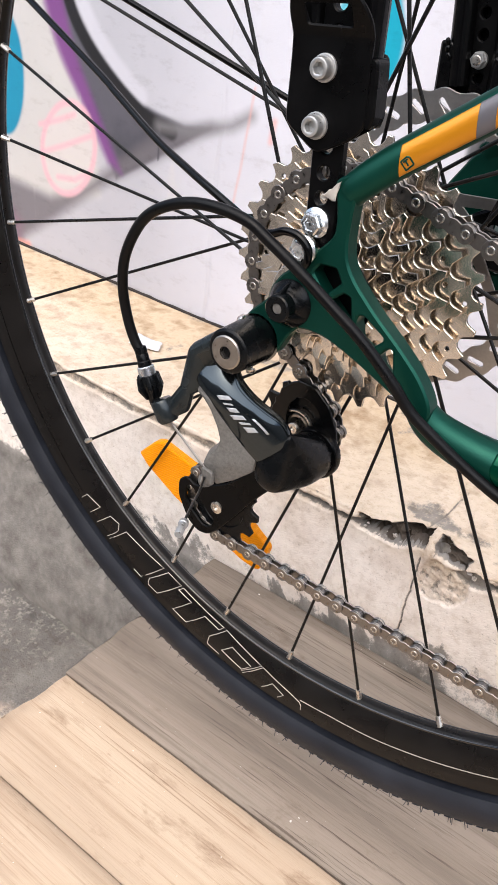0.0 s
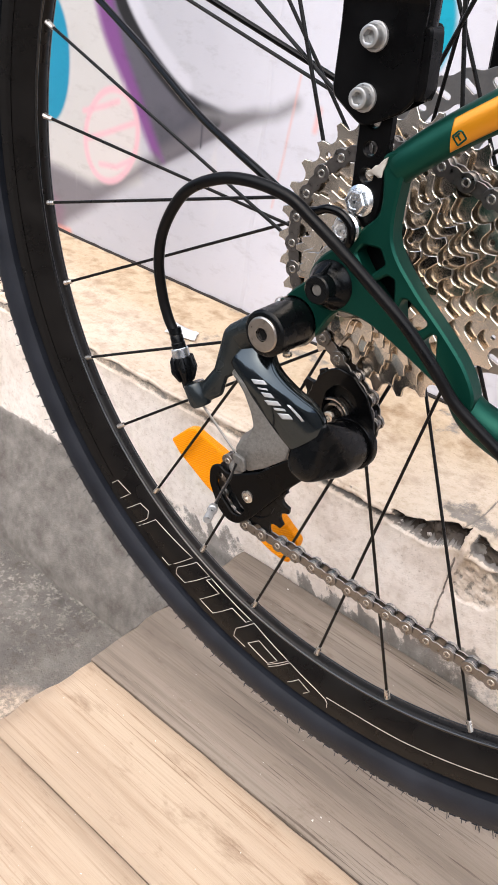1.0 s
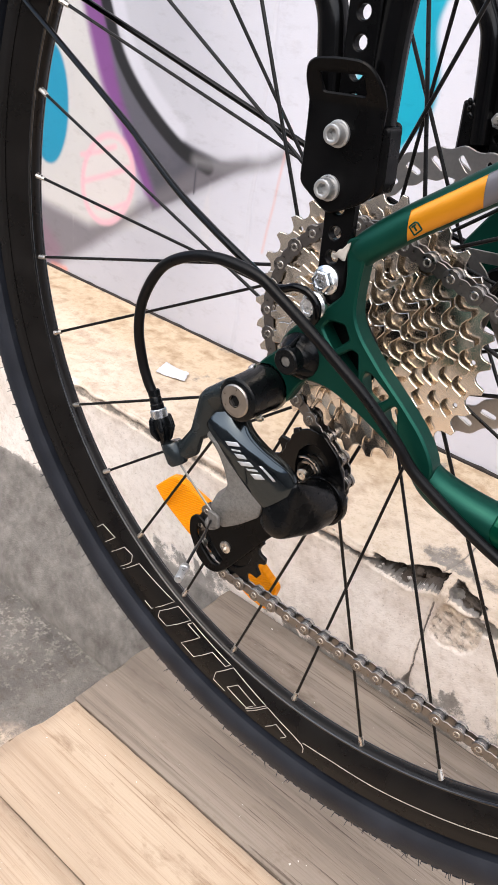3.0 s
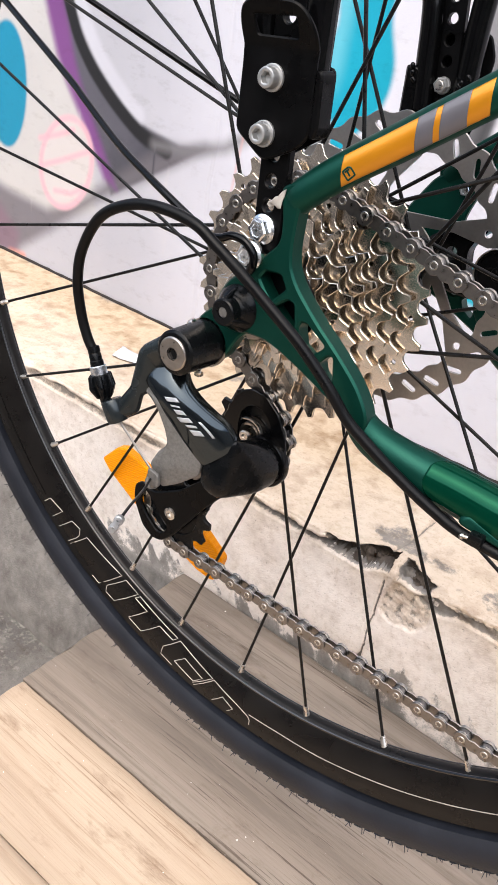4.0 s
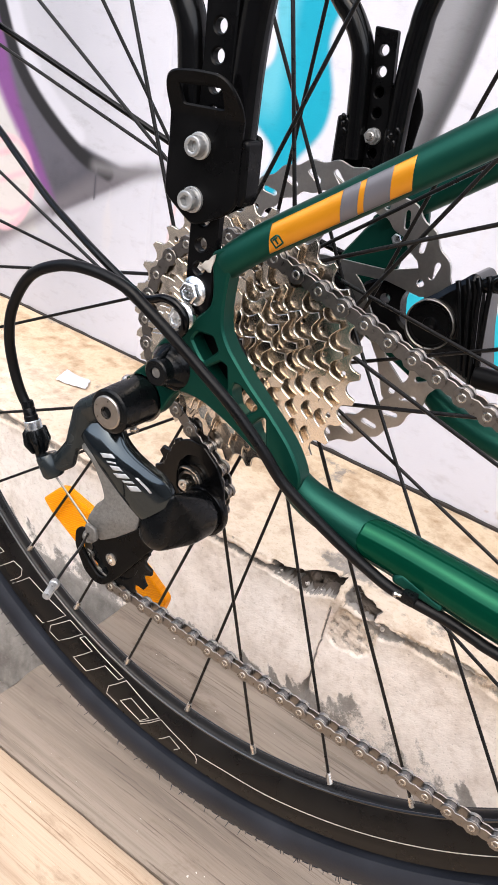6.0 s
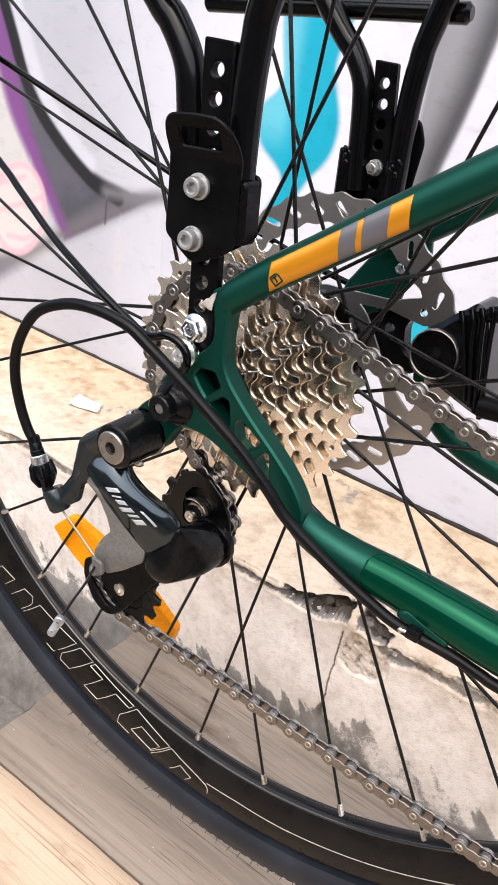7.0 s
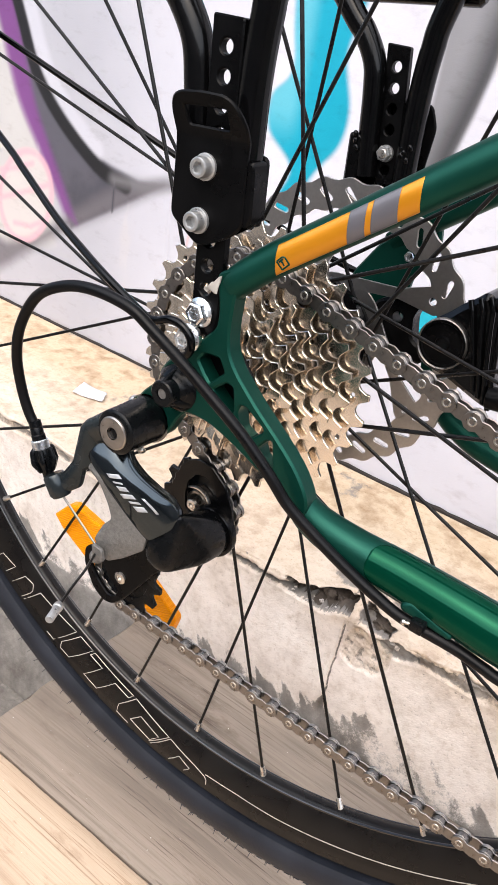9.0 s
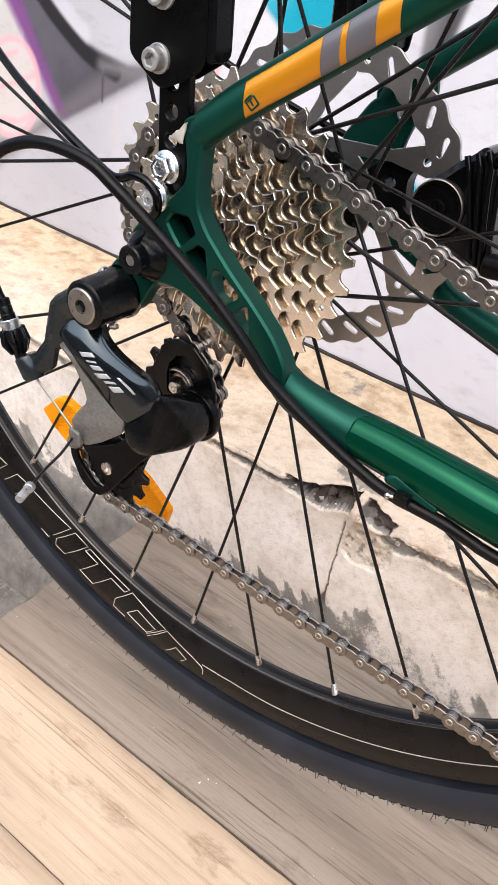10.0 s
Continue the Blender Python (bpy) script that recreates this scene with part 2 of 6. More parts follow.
def concrete(name, base, pale, dark, stain=None, speck=0.3, rel=0.5):
    """Old render or concrete: cloudy tone, sand grain, pits, and ragged grey run-off stains where they have settled low down."""
    m, nt, b = nodes_of(name)
    cl = noise_node(nt, 9, 6, 0.62)
    md = noise_node(nt, 38, 5, 0.6)
    sd = noise_node(nt, 420, 3, 0.6)
    col = ramp(nt, cl.outputs[0], [(0.28, dark), (0.5, base), (0.72, pale)]).outputs[0]
    mm = ramp(nt, md.outputs[0], [(0.3, (0.70, 0.66, 0.62)), (0.55, (1, 1, 1))]).outputs[0]
    col = mix(nt, col, mm, 0.50, "MULTIPLY")
    sandy = ramp(nt, noise_node(nt, 130, 5, 0.7).outputs[0], [(0.32, (0.78, 0.73, 0.67)), (0.50, (1, 1, 1)), (0.70, (1.07, 1.06, 1.05))]).outputs[0]
    col = mix(nt, col, sandy, 0.65, "MULTIPLY")
    pit = ramp(nt, sd.outputs[0], [(0.25, (0.45, 0.42, 0.38)), (0.40, (1, 1, 1))]).outputs[0]
    col = mix(nt, col, pit, speck, "MULTIPLY")
    if stain:
        at = nt.nodes.new("ShaderNodeAttribute")
        at.attribute_name = "grime_shade"
        oc = nt.nodes.new("ShaderNodeAttribute")
        oc.attribute_name = "ochre_shade"
        yel = ramp(nt, md.outputs[0], [(0.32, (0.46, 0.36, 0.245)), (0.52, (0.62, 0.535, 0.41)), (0.66, (0.56, 0.47, 0.345))]).outputs[0]
        col = mix(nt, col, mix(nt, col, yel, 1.0, "MULTIPLY"), oc.outputs["Fac"])
        # stains and broken places with ragged, speckled edges; the darkest tone paints shade inside holes
        gr = noise_node(nt, 150, 6, 0.72)
        g2 = noise_node(nt, 620, 3, 0.6)
        jit = nt.nodes.new("ShaderNodeMath")
        jit.operation = "MULTIPLY_ADD"
        nt.links.new(mix(nt, gr.outputs[0], g2.outputs[0], 0.35), jit.inputs[0])
        jit.inputs[1].default_value = 0.9
        nt.links.new(at.outputs["Fac"], jit.inputs[2])
        sub = nt.nodes.new("ShaderNodeMath")
        sub.operation = "SUBTRACT"
        sub.inputs[1].default_value = 0.45
        nt.links.new(jit.outputs[0], sub.inputs[0])
        amount = ramp(nt, sub.outputs[0], [(0.27, (0, 0, 0)), (0.44, (0.80,) * 3), (0.90, (1, 1, 1))]).outputs[0]
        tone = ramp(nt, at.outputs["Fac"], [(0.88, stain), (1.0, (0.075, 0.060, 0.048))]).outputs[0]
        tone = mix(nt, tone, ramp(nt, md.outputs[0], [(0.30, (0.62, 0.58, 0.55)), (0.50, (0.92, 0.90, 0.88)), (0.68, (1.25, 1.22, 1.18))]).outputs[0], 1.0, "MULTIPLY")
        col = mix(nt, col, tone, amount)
    if not stain:
        sa = nt.nodes.new("ShaderNodeAttribute")
        sa.attribute_name = "sand"
        sp_ = noise_node(nt, 120, 4, 0.65)
        pt_ = noise_node(nt, 5, 4, 0.6)
        white = ramp(nt, sp_.outputs[0], [(0.52, (0, 0, 0)), (0.68, (0.9, 0.9, 0.9))]).outputs[0]
        patch = ramp(nt, pt_.outputs[0], [(0.42, (0, 0, 0)), (0.60, (0.8, 0.8, 0.8))]).outputs[0]
        col = mix(nt, col, (0.38, 0.345, 0.305), mix(nt, white, patch, 1.0, "MULTIPLY"))
        grit = ramp(nt, noise_node(nt, 170, 5, 0.7).outputs[0], [(0.40, (0.35,) * 3), (0.58, (1, 1, 1))]).outputs[0]
        col = mix(nt, col, (0.60, 0.48, 0.37), mix(nt, sa.outputs["Fac"], grit, 1.0, "MULTIPLY"))
    nt.links.new(col, b.inputs["Base Color"])
    b.inputs["Roughness"].default_value = 0.86
    b.inputs["Specular IOR Level"].default_value = 0.25
    h = mix(nt, md.outputs[0], sd.outputs[0], 0.5)
    bump(nt, b, h, rel, 0.003)
    return m


def mural_paint():
    m, nt, b = nodes_of("painted_panel_wall")
    at = nt.nodes.new("ShaderNodeAttribute")
    at.attribute_name = "paint"
    cl = noise_node(nt, 5, 6, 0.6)
    rub = noise_node(nt, 26, 6, 0.7, (1, 1, 2.2))
    sd = noise_node(nt, 500, 3)
    c = ramp(nt, cl.outputs[0], [(0.3, (0.86, 0.86, 0.87)), (0.65, (1, 1, 1))]).outputs[0]
    col = mix(nt, at.outputs["Color"], c, 0.8, "MULTIPLY")
    d = ramp(nt, rub.outputs[0], [(0.28, (0.80, 0.78, 0.77)), (0.46, (1, 1, 1))]).outputs[0]
    col = mix(nt, col, d, 0.7, "MULTIPLY")
    nt.links.new(col, b.inputs["Base Color"])
    b.inputs["Roughness"].default_value = 0.55
    b.inputs["Specular IOR Level"].default_value = 0.3
    bump(nt, b, mix(nt, rub.outputs[0], sd.outputs[0], 0.5), 0.25, 0.0015)
    return m


RUBBER = rubber()
AMBER = reflector_plastic()
WOOD_PALE = wood("pale_sawn_wood", (0.472, 0.366, 0.264), (0.434, 0.330, 0.236), (0.380, 0.284, 0.202), (0.55, 0.47, 0.41), (0.56, 0.47, 0.40), (0.86, 0.81, 0.77), 0.62)
WOOD_GREY = wood("weathered_grey_wood", (0.292, 0.240, 0.192), (0.236, 0.196, 0.159), (0.186, 0.154, 0.127), (0.42, 0.37, 0.33), (0.27, 0.235, 0.21), (0.56, 0.53, 0.51), 0.95, (0.100, 0.079, 0.061))
LEDGE_MAT = concrete("cream_lime_render", (0.83, 0.75, 0.685), (0.86, 0.795, 0.735), (0.735, 0.65, 0.575), (0.18, 0.170, 0.158), 0.60, 0.40)
GROUND_MAT = concrete("dark_speckled_concrete", (0.135, 0.124, 0.112), (0.22, 0.204, 0.184), (0.070, 0.066, 0.062), None, 0.7, 0.8)
WALL_MAT = mural_paint()


# ---- mesh helpers ----
def part(name, bm, material, parent=None, label="", angle=35.0):
    """Link a bmesh as one mesh object; below a thing or a part where one is given."""
    me = bpy.data.meshes.new(name)
    bmesh.ops.recalc_face_normals(bm, faces=bm.faces)
    for f in bm.faces:
        f.smooth = True
    bm.to_mesh(me)
    bm.free()
    me.set_sharp_from_angle(angle=radians(angle))
    me.materials.append(material)
    ob = new(name, me)
    ob.parent = parent
    if label:
        tagged(ob, label)
    return ob


def share(name, ob, m, parent):
    """Another object on the same mesh."""
    o = new(name, ob.data)
    o.parent = parent
    o.matrix_local = m
    return o


def axes(p0, p1):
    d = (Vector(p1) - Vector(p0)).normalized()
    up = Vector((0, 0, 1)) if abs(d.z) < 0.9 else Vector((1, 0, 0))
    a = d.cross(up).normalized()
    return d, a, d.cross(a)


def turned(p0, p1, profile, n=32, bm=None, closed=False):
    """A body of revolution from p0 to p1: profile rows are (metres along the axis, radius)."""
    bm = bm or bmesh.new()
    p0 = Vector(p0)
    d, a, b = axes(p0, p1)
    rings = []
    for s, r in profile:
        c = p0 + d * s
        if r < 1e-6:
            rings.append([bm.verts.new(c)])
        else:
            rings.append([bm.verts.new(c + (a * math.cos(i * math.tau / n) + b * math.sin(i * math.tau / n)) * r) for i in range(n)])
    pairs = list(zip(rings, rings[1:])) + ([(rings[-1], rings[0])] if closed else [])
    for q, w in pairs:
        for i in range(n):
            j = (i + 1) % n
            vs = [q[i % len(q)], q[j % len(q)], w[j % len(w)], w[i % len(w)]]
            vs = list(dict.fromkeys(vs))
            if len(vs) > 2:
                bm.faces.new(vs)
    return bm


def rod(p0, p1, r, r2=None, n=16, c=0.0004, bm=None):
    """A plain rod with small chamfers at its ends."""
    h = (Vector(p1) - Vector(p0)).length
    r2 = r if r2 is None else r2
    c = min(c, r * 0.4, h * 0.3)
    return turned(p0, p1, [(0, 0), (0, r - c), (c, r), (h - c, r2), (h, r2 - c), (h, 0)], n, bm)


def spline(pts, per=8):
    """Catmull-Rom points through pts (tuples of any length)."""
    p = [np.array(q, float) for q in pts]
    p = [2 * p[0] - p[1]] + p + [2 * p[-1] - p[-2]]
    out = []
    for i in range(1, len(p) - 2):
        a, b, c, d = p[i - 1:i + 3]
        for k in range(per):
            t = k / per
            out.append(0.5 * (2 * b + (c - a) * t + (2 * a - 5 * b + 4 * c - d) * t * t + (3 * b - a - 3 * c + d) * t ** 3))
    return out + [p[-2]]


def sweep(pts, r, n=14, per=8, bm=None, flat=1.0, smooth=True):
    """A tube along a curve. r: a radius, or one for each point; flat: width across y over height."""
    bm = bm or bmesh.new()
    rr = list(r) if isinstance(r, (list, tuple)) else [r] * len(pts)
    rows = spline([(*p, q) for p, q in zip(pts, rr)], per) if smooth else [np.array((*p, q)) for p, q in zip(pts, rr)]
    rings, ref = [], None
    for i, row in enumerate(rows):
        d = Vector(rows[min(i + 1, len(rows) - 1)][:3] - rows[max(i - 1, 0)][:3]).normalized()
        if ref is None:
            ref = Vector((0, 1, 0)) if abs(d.y) < 0.9 else Vector((0, 0, 1))
        a = (ref - d * ref.dot(d)).normalized()
        ref = a
        b = d.cross(a)
        c, q = Vector(row[:3]), row[3]
        rings.append([bm.verts.new(c + a * (q * flat * math.cos(k * math.tau / n)) + b * (q * math.sin(k * math.tau / n))) for k in range(n)])
    for q, w in zip(rings, rings[1:]):
        for i in range(n):
            bm.faces.new((q[i], q[(i + 1) % n], w[(i + 1) % n], w[i]))
    bm.faces.new(rings[0])
    bm.faces.new(rings[-1])
    return bm


def inset(loop, d):
    """A closed outline moved inwards (to its left) by d."""
    out = []
    k = len(loop)
    for i in range(k):
        p, q, s = Vector(loop[i - 1]), Vector(loop[i]), Vector(loop[(i + 1) % k])
        e, f = (q - p), (s - q)
        if e.length < 1e-9 or f.length < 1e-9:
            out.append(q)
            continue
        e.normalize()
        f.normalize()
        nrm = Vector((-e.y - f.y, e.x + f.x))
        if nrm.length < 1e-6:
            nrm = Vector((-e.y, e.x))
        nrm.normalize()
        cosv = max(0.45, nrm.dot(Vector((-e.y, e.x))))
        out.append(q + nrm * (d / cosv))
    return out


def area(loop):
    return 0.5 * sum(a[0] * b[1] - b[0] * a[1] for a, b in zip(loop, loop[1:] + loop[:1]))


def plate(outline, y0, y1, holes=(), c=0.0004, bm=None, at=None, wall_slot=0):
    """A flat plate: an (x, z) outline with holes, between y0 and y1, all its edges chamfered by c."""
    from mathutils.geometry import tessellate_polygon
    bm = bm or bmesh.new()
    loops = []
    for k, lp in enumerate([list(outline)] + [list(h) for h in holes]):
        lp = [tuple(p) for p in lp]
        if (area(lp) > 0) != (k == 0):
            lp.reverse()
        loops.append(lp)
    lo, hi = min(y0, y1), max(y0, y1)
    layers = []
    for y, d in ((lo, c), (lo + c, 0), (hi - c, 0), (hi, c)):
        layers.append([[bm.verts.new((p[0], y, p[1]) if at is None else at @ Vector((p[0], y, p[1]))) for p in (inset(lp, d) if d else [Vector(q) for q in lp])] for lp in loops])
    for step, (a, b) in enumerate(zip(layers, layers[1:])):
        for la, lb in zip(a, b):
            k = len(la)
            for i in range(k):
                bm.faces.new((la[i], la[(i + 1) % k], lb[(i + 1) % k], lb[i])).material_index = wall_slot if step == 1 else 0
    tris = tessellate_polygon([[Vector((p[0], p[1], 0)) for p in inset(lp, c)] for lp in loops])
    for layer in (layers[0], layers[3]):
        flatv = [v for lp in layer for v in lp]
        for t in tris:
            if len(set(t)) == 3:
                try:
                    bm.faces.new([flatv[i] for i in t])
                except ValueError:
                    pass
    return bm


def disc(x, z, r, n=16):
    return [(x + r * math.cos(i * math.tau / n), z + r * math.sin(i * math.tau / n)) for i in range(n)]


def rounded(loop, r, k=3):
    """The outline with its corners rounded off by about r."""
    out = []
    m = len(loop)
    for i in range(m):
        p, q, s = Vector(loop[i - 1]), Vector(loop[i]), Vector(loop[(i + 1) % m])
        a, b = (p - q), (s - q)
        da, db = min(r, a.length * 0.45), min(r, b.length * 0.45)
        u, v = q + a.normalized() * da, q + b.normalized() * db
        for j in range(k + 1):
            t = j / k
            w = u * (1 - t) ** 2 + q * (2 * t * (1 - t)) + v * t * t
            out.append((w.x, w.y))
    return out


def hull(balls, n=12, bm=None):
    """The rounded body round some balls ((x, y, z), radius)."""
    bm = bm or bmesh.new()
    vs = []
    for c, r in balls:
        for i in range(1, n // 2):
            for j in range(n):
                th, ph = math.pi * i / (n // 2), math.tau * j / n
                vs.append(bm.verts.new(Vector(c) + r * Vector((math.sin(th) * math.cos(ph), math.sin(th) * math.sin(ph), math.cos(th)))))
        for s in (1, -1):
            vs.append(bm.verts.new(Vector(c) + Vector((0, 0, s * r))))
    res = bmesh.ops.convex_hull(bm, input=vs)
    junk = [v for v in res["geom_interior"] + res["geom_unused"] if isinstance(v, bmesh.types.BMVert)]
    bmesh.ops.delete(bm, geom=list(set(junk)), context="VERTS")
    return bm


def slab(x0, x1, y0, y1, z0, z1, b=0.002, bm=None):
    """A block with bevelled edges."""
    bm = bm or bmesh.new()
    vs = bmesh.ops.create_cube(bm, size=1.0)["verts"]
    for v in vs:
        v.co = Vector(((x0 + x1) / 2 + v.co.x * (x1 - x0), (y0 + y1) / 2 + v.co.y * (y1 - y0), (z0 + z1) / 2 + v.co.z * (z1 - z0)))
    es = list({e for v in vs for e in v.link_edges})
    bmesh.ops.bevel(bm, geom=es, offset=b, segments=2, profile=0.6, affect="EDGES")
    return bm


def bolt_socket(name, p, toward, r, h, parent, material=PAINT_SILVER, washer=0.0):
    """A socket-head cap screw at p, its head rising along toward, with a hexagon recess."""
    p, d = Vector(p), Vector(toward).normalized()
    bm = bmesh.new()
    s = 0.0
    prof = []
    if washer:
        prof += [(0, 0), (0, washer), (0.0011, washer), (0.0012, washer * 0.97)]
        s = 0.0012
    prof += [(s, r), (s + h * 0.75, r), (s + h * 0.95, r * 0.93), (s + h, r * 0.82), (s + h, r * 0.66)]
    turned(p, p + d, prof, 24, bm)
    _, a, b = axes(p, p + d)
    def hexagon(depth, q):
        out = []
        for i in range(24):
            a_ = i * math.tau / 24
            k = r * q * math.cos(math.pi / 6) / math.cos(a_ % (math.tau / 6) - math.pi / 6)
            out.append(bm.verts.new(p + d * (s + depth) + (a * math.cos(a_) + b * math.sin(a_)) * k))
        return out
    rim = [bm.verts.new(p + d * (s + h) + (a * math.cos(i * math.tau / 24) + b * math.sin(i * math.tau / 24)) * r * 0.66) for i in range(24)]
    top, low = hexagon(h * 0.94, 0.58), hexagon(h * 0.25, 0.56)
    for u, w in ((rim, top), (top, low)):
        for i in range(24):
            bm.faces.new((u[i], u[(i + 1) % 24], w[(i + 1) % 24], w[i]))
    bm.faces.new(low)
    bmesh.ops.remove_doubles(bm, verts=bm.verts, dist=0.00002)
    return part(name, bm, material, parent, "silver socket-head bolt")


def bolt_hex(name, p, toward, r, h, parent, material=SILVER, flange=0.0, cross=True, label="bright zinc-plated hex bolt"):
    """A hexagon-head screw, on a flange, with a cross recess pressed into its head."""
    p, d = Vector(p), Vector(toward).normalized()
    _, a, b = axes(p, p + d)
    bm = bmesh.new()
    s = 0.0
    if flange:
        turned(p, p + d, [(0, 0), (0, flange), (0.0008, flange), (0.0016, r * 1.05), (0.0016, 0)], 24, bm)
        s = 0.0012
    rings = []
    for t, q in ((s, 1.0), (s + h * 0.8, 1.0), (s + h, 0.86), (s + h, 0.62), (s + h * 0.85, 0.55)):
        rings.append([bm.verts.new(p + d * t + (a * math.cos(i * math.tau / 6) + b * math.sin(i * math.tau / 6)) * r * q) for i in range(6)])
    for u, w in zip(rings, rings[1:]):
        for i in range(6):
            bm.faces.new((u[i], u[(i + 1) % 6], w[(i + 1) % 6], w[i]))
    bm.faces.new(rings[-1])
    if cross:
        for e, f in ((a, b), (b, a)):
            q = p + d * (s + h * 0.86)
            vs = [bm.verts.new(q + e * (sx * r * 0.42) + f * (sy * r * 0.10) + d * (0.0002 * k)) for k in (0, 1) for sx, sy in ((-1, -1), (1, -1), (1, 1), (-1, 1))]
            bm.faces.new(vs[4:])
            for i in range(4):
                bm.faces.new((vs[i], vs[(i + 1) % 4], vs[4 + (i + 1) % 4], vs[4 + i]))
    return part(name, bm, material, parent, label, 25)


# ---- the setting: ground, ledge, painted wall, plank deck ----
def grid_object(name, xs, ss, place, material, smooth=40.0):
    """A sheet over two rows of numbers; place(x, s) gives a whole column of points at once."""
    X, Sv = np.meshgrid(xs, ss, indexing="ij")
    P = place(X, Sv).reshape(-1, 3)
    nx, ns = len(xs), len(ss)
    i = np.arange(nx * ns).reshape(nx, ns)
    quads = np.stack([i[:-1, :-1], i[1:, :-1], i[1:, 1:], i[:-1, 1:]], -1).reshape(-1, 4)
    me = bpy.data.meshes.new(name)
    me.from_pydata(P.tolist(), [], quads.tolist())
    me.update()
    me.shade_smooth()
    me.materials.append(material)
    ob = new(name, me)
    return ob, X.ravel(), Sv.ravel(), P


def fbm(x, y, z=0.0, octaves=4, seed=0.0):
    """Cheap smooth noise on arrays, about -1 to 1."""
    out, amp, tot = np.zeros_like(x), 1.0, 0.0
    rng = np.random.RandomState(int(seed * 17) + 5)
    for o in range(octaves):
        for _ in range(3):
            th, ph, f = rng.uniform(0, math.tau), rng.uniform(0, math.tau), (2 ** o) * rng.uniform(0.8, 1.25)
            wob = 1.3 * np.sin(f * 0.7 * (x * math.sin(th) - y * math.cos(th)) + ph * 2)
            out += amp * np.sin(f * (x * math.cos(th) + y * math.sin(th)) + ph + wob + z) / 3
        tot += amp
        amp *= 0.55
    return out / tot


def smooth01(v, a, b):
    t = np.clip((v - a) / (b - a), 0, 1)
    return t * t * (3 - 2 * t)


# ground: one sheet of concrete to the horizon
gx = np.concatenate([[-400, -60, -12, -3], np.arange(-1.4, 0.6, 0.03), [1, 3, 12, 60, 400]])
gy = np.concatenate([[-400, -60, -12, -3, -1], np.arange(-0.6, 0.25, 0.03), [0.5]])


def ground_at(X, Y):
    bumpy = np.where((abs(X) < 1.6) & (abs(Y) < 0.8), 0.004 * fbm(X * 12, Y * 12, seed=3), 0)
    return np.stack([X, Y, GROUND_Z + bumpy], -1)


ground, GX, GY, _ = grid_object("ground", gx, gy, ground_at, GROUND_MAT)
sandy = smooth01(1.0 - np.hypot((GX + 0.352) / 0.055, (GY + 0.035) / 0.055) + 0.35 * fbm(GX * 30, GY * 30, seed=61), 0.0, 0.5)
sd_ = ground.data.attributes.new("sand", "FLOAT", "POINT")
sd_.data.foreach_set("value", np.where(np.abs(GX) < 1.4, sandy, 0).astype(np.float32))
tagged(ground, "dark speckled worn concrete ground beside the deck", "ground", kind="structure")


# unseen plain walls, added beyond the drive side and ahead, to shape the reflections
UNSEEN_WALL_MAT = concrete("unseen_wall_render", (0.44, 0.41, 0.38), (0.50, 0.47, 0.44), (0.36, 0.335, 0.31), None, 0.4, 0.5)
for name, box in (("unseen_wall_front", (-7.0, 5.2, -5.45, -5.2, GROUND_Z - 0.02, 2.6)), ("unseen_wall_side", (5.2, 5.45, -5.2, 0.42, GROUND_Z - 0.02, 2.6))):
    tagged(part(name, slab(*box, 0.01), UNSEEN_WALL_MAT), "plain pale unseen wall, added to shape reflections", "wall", kind="structure")


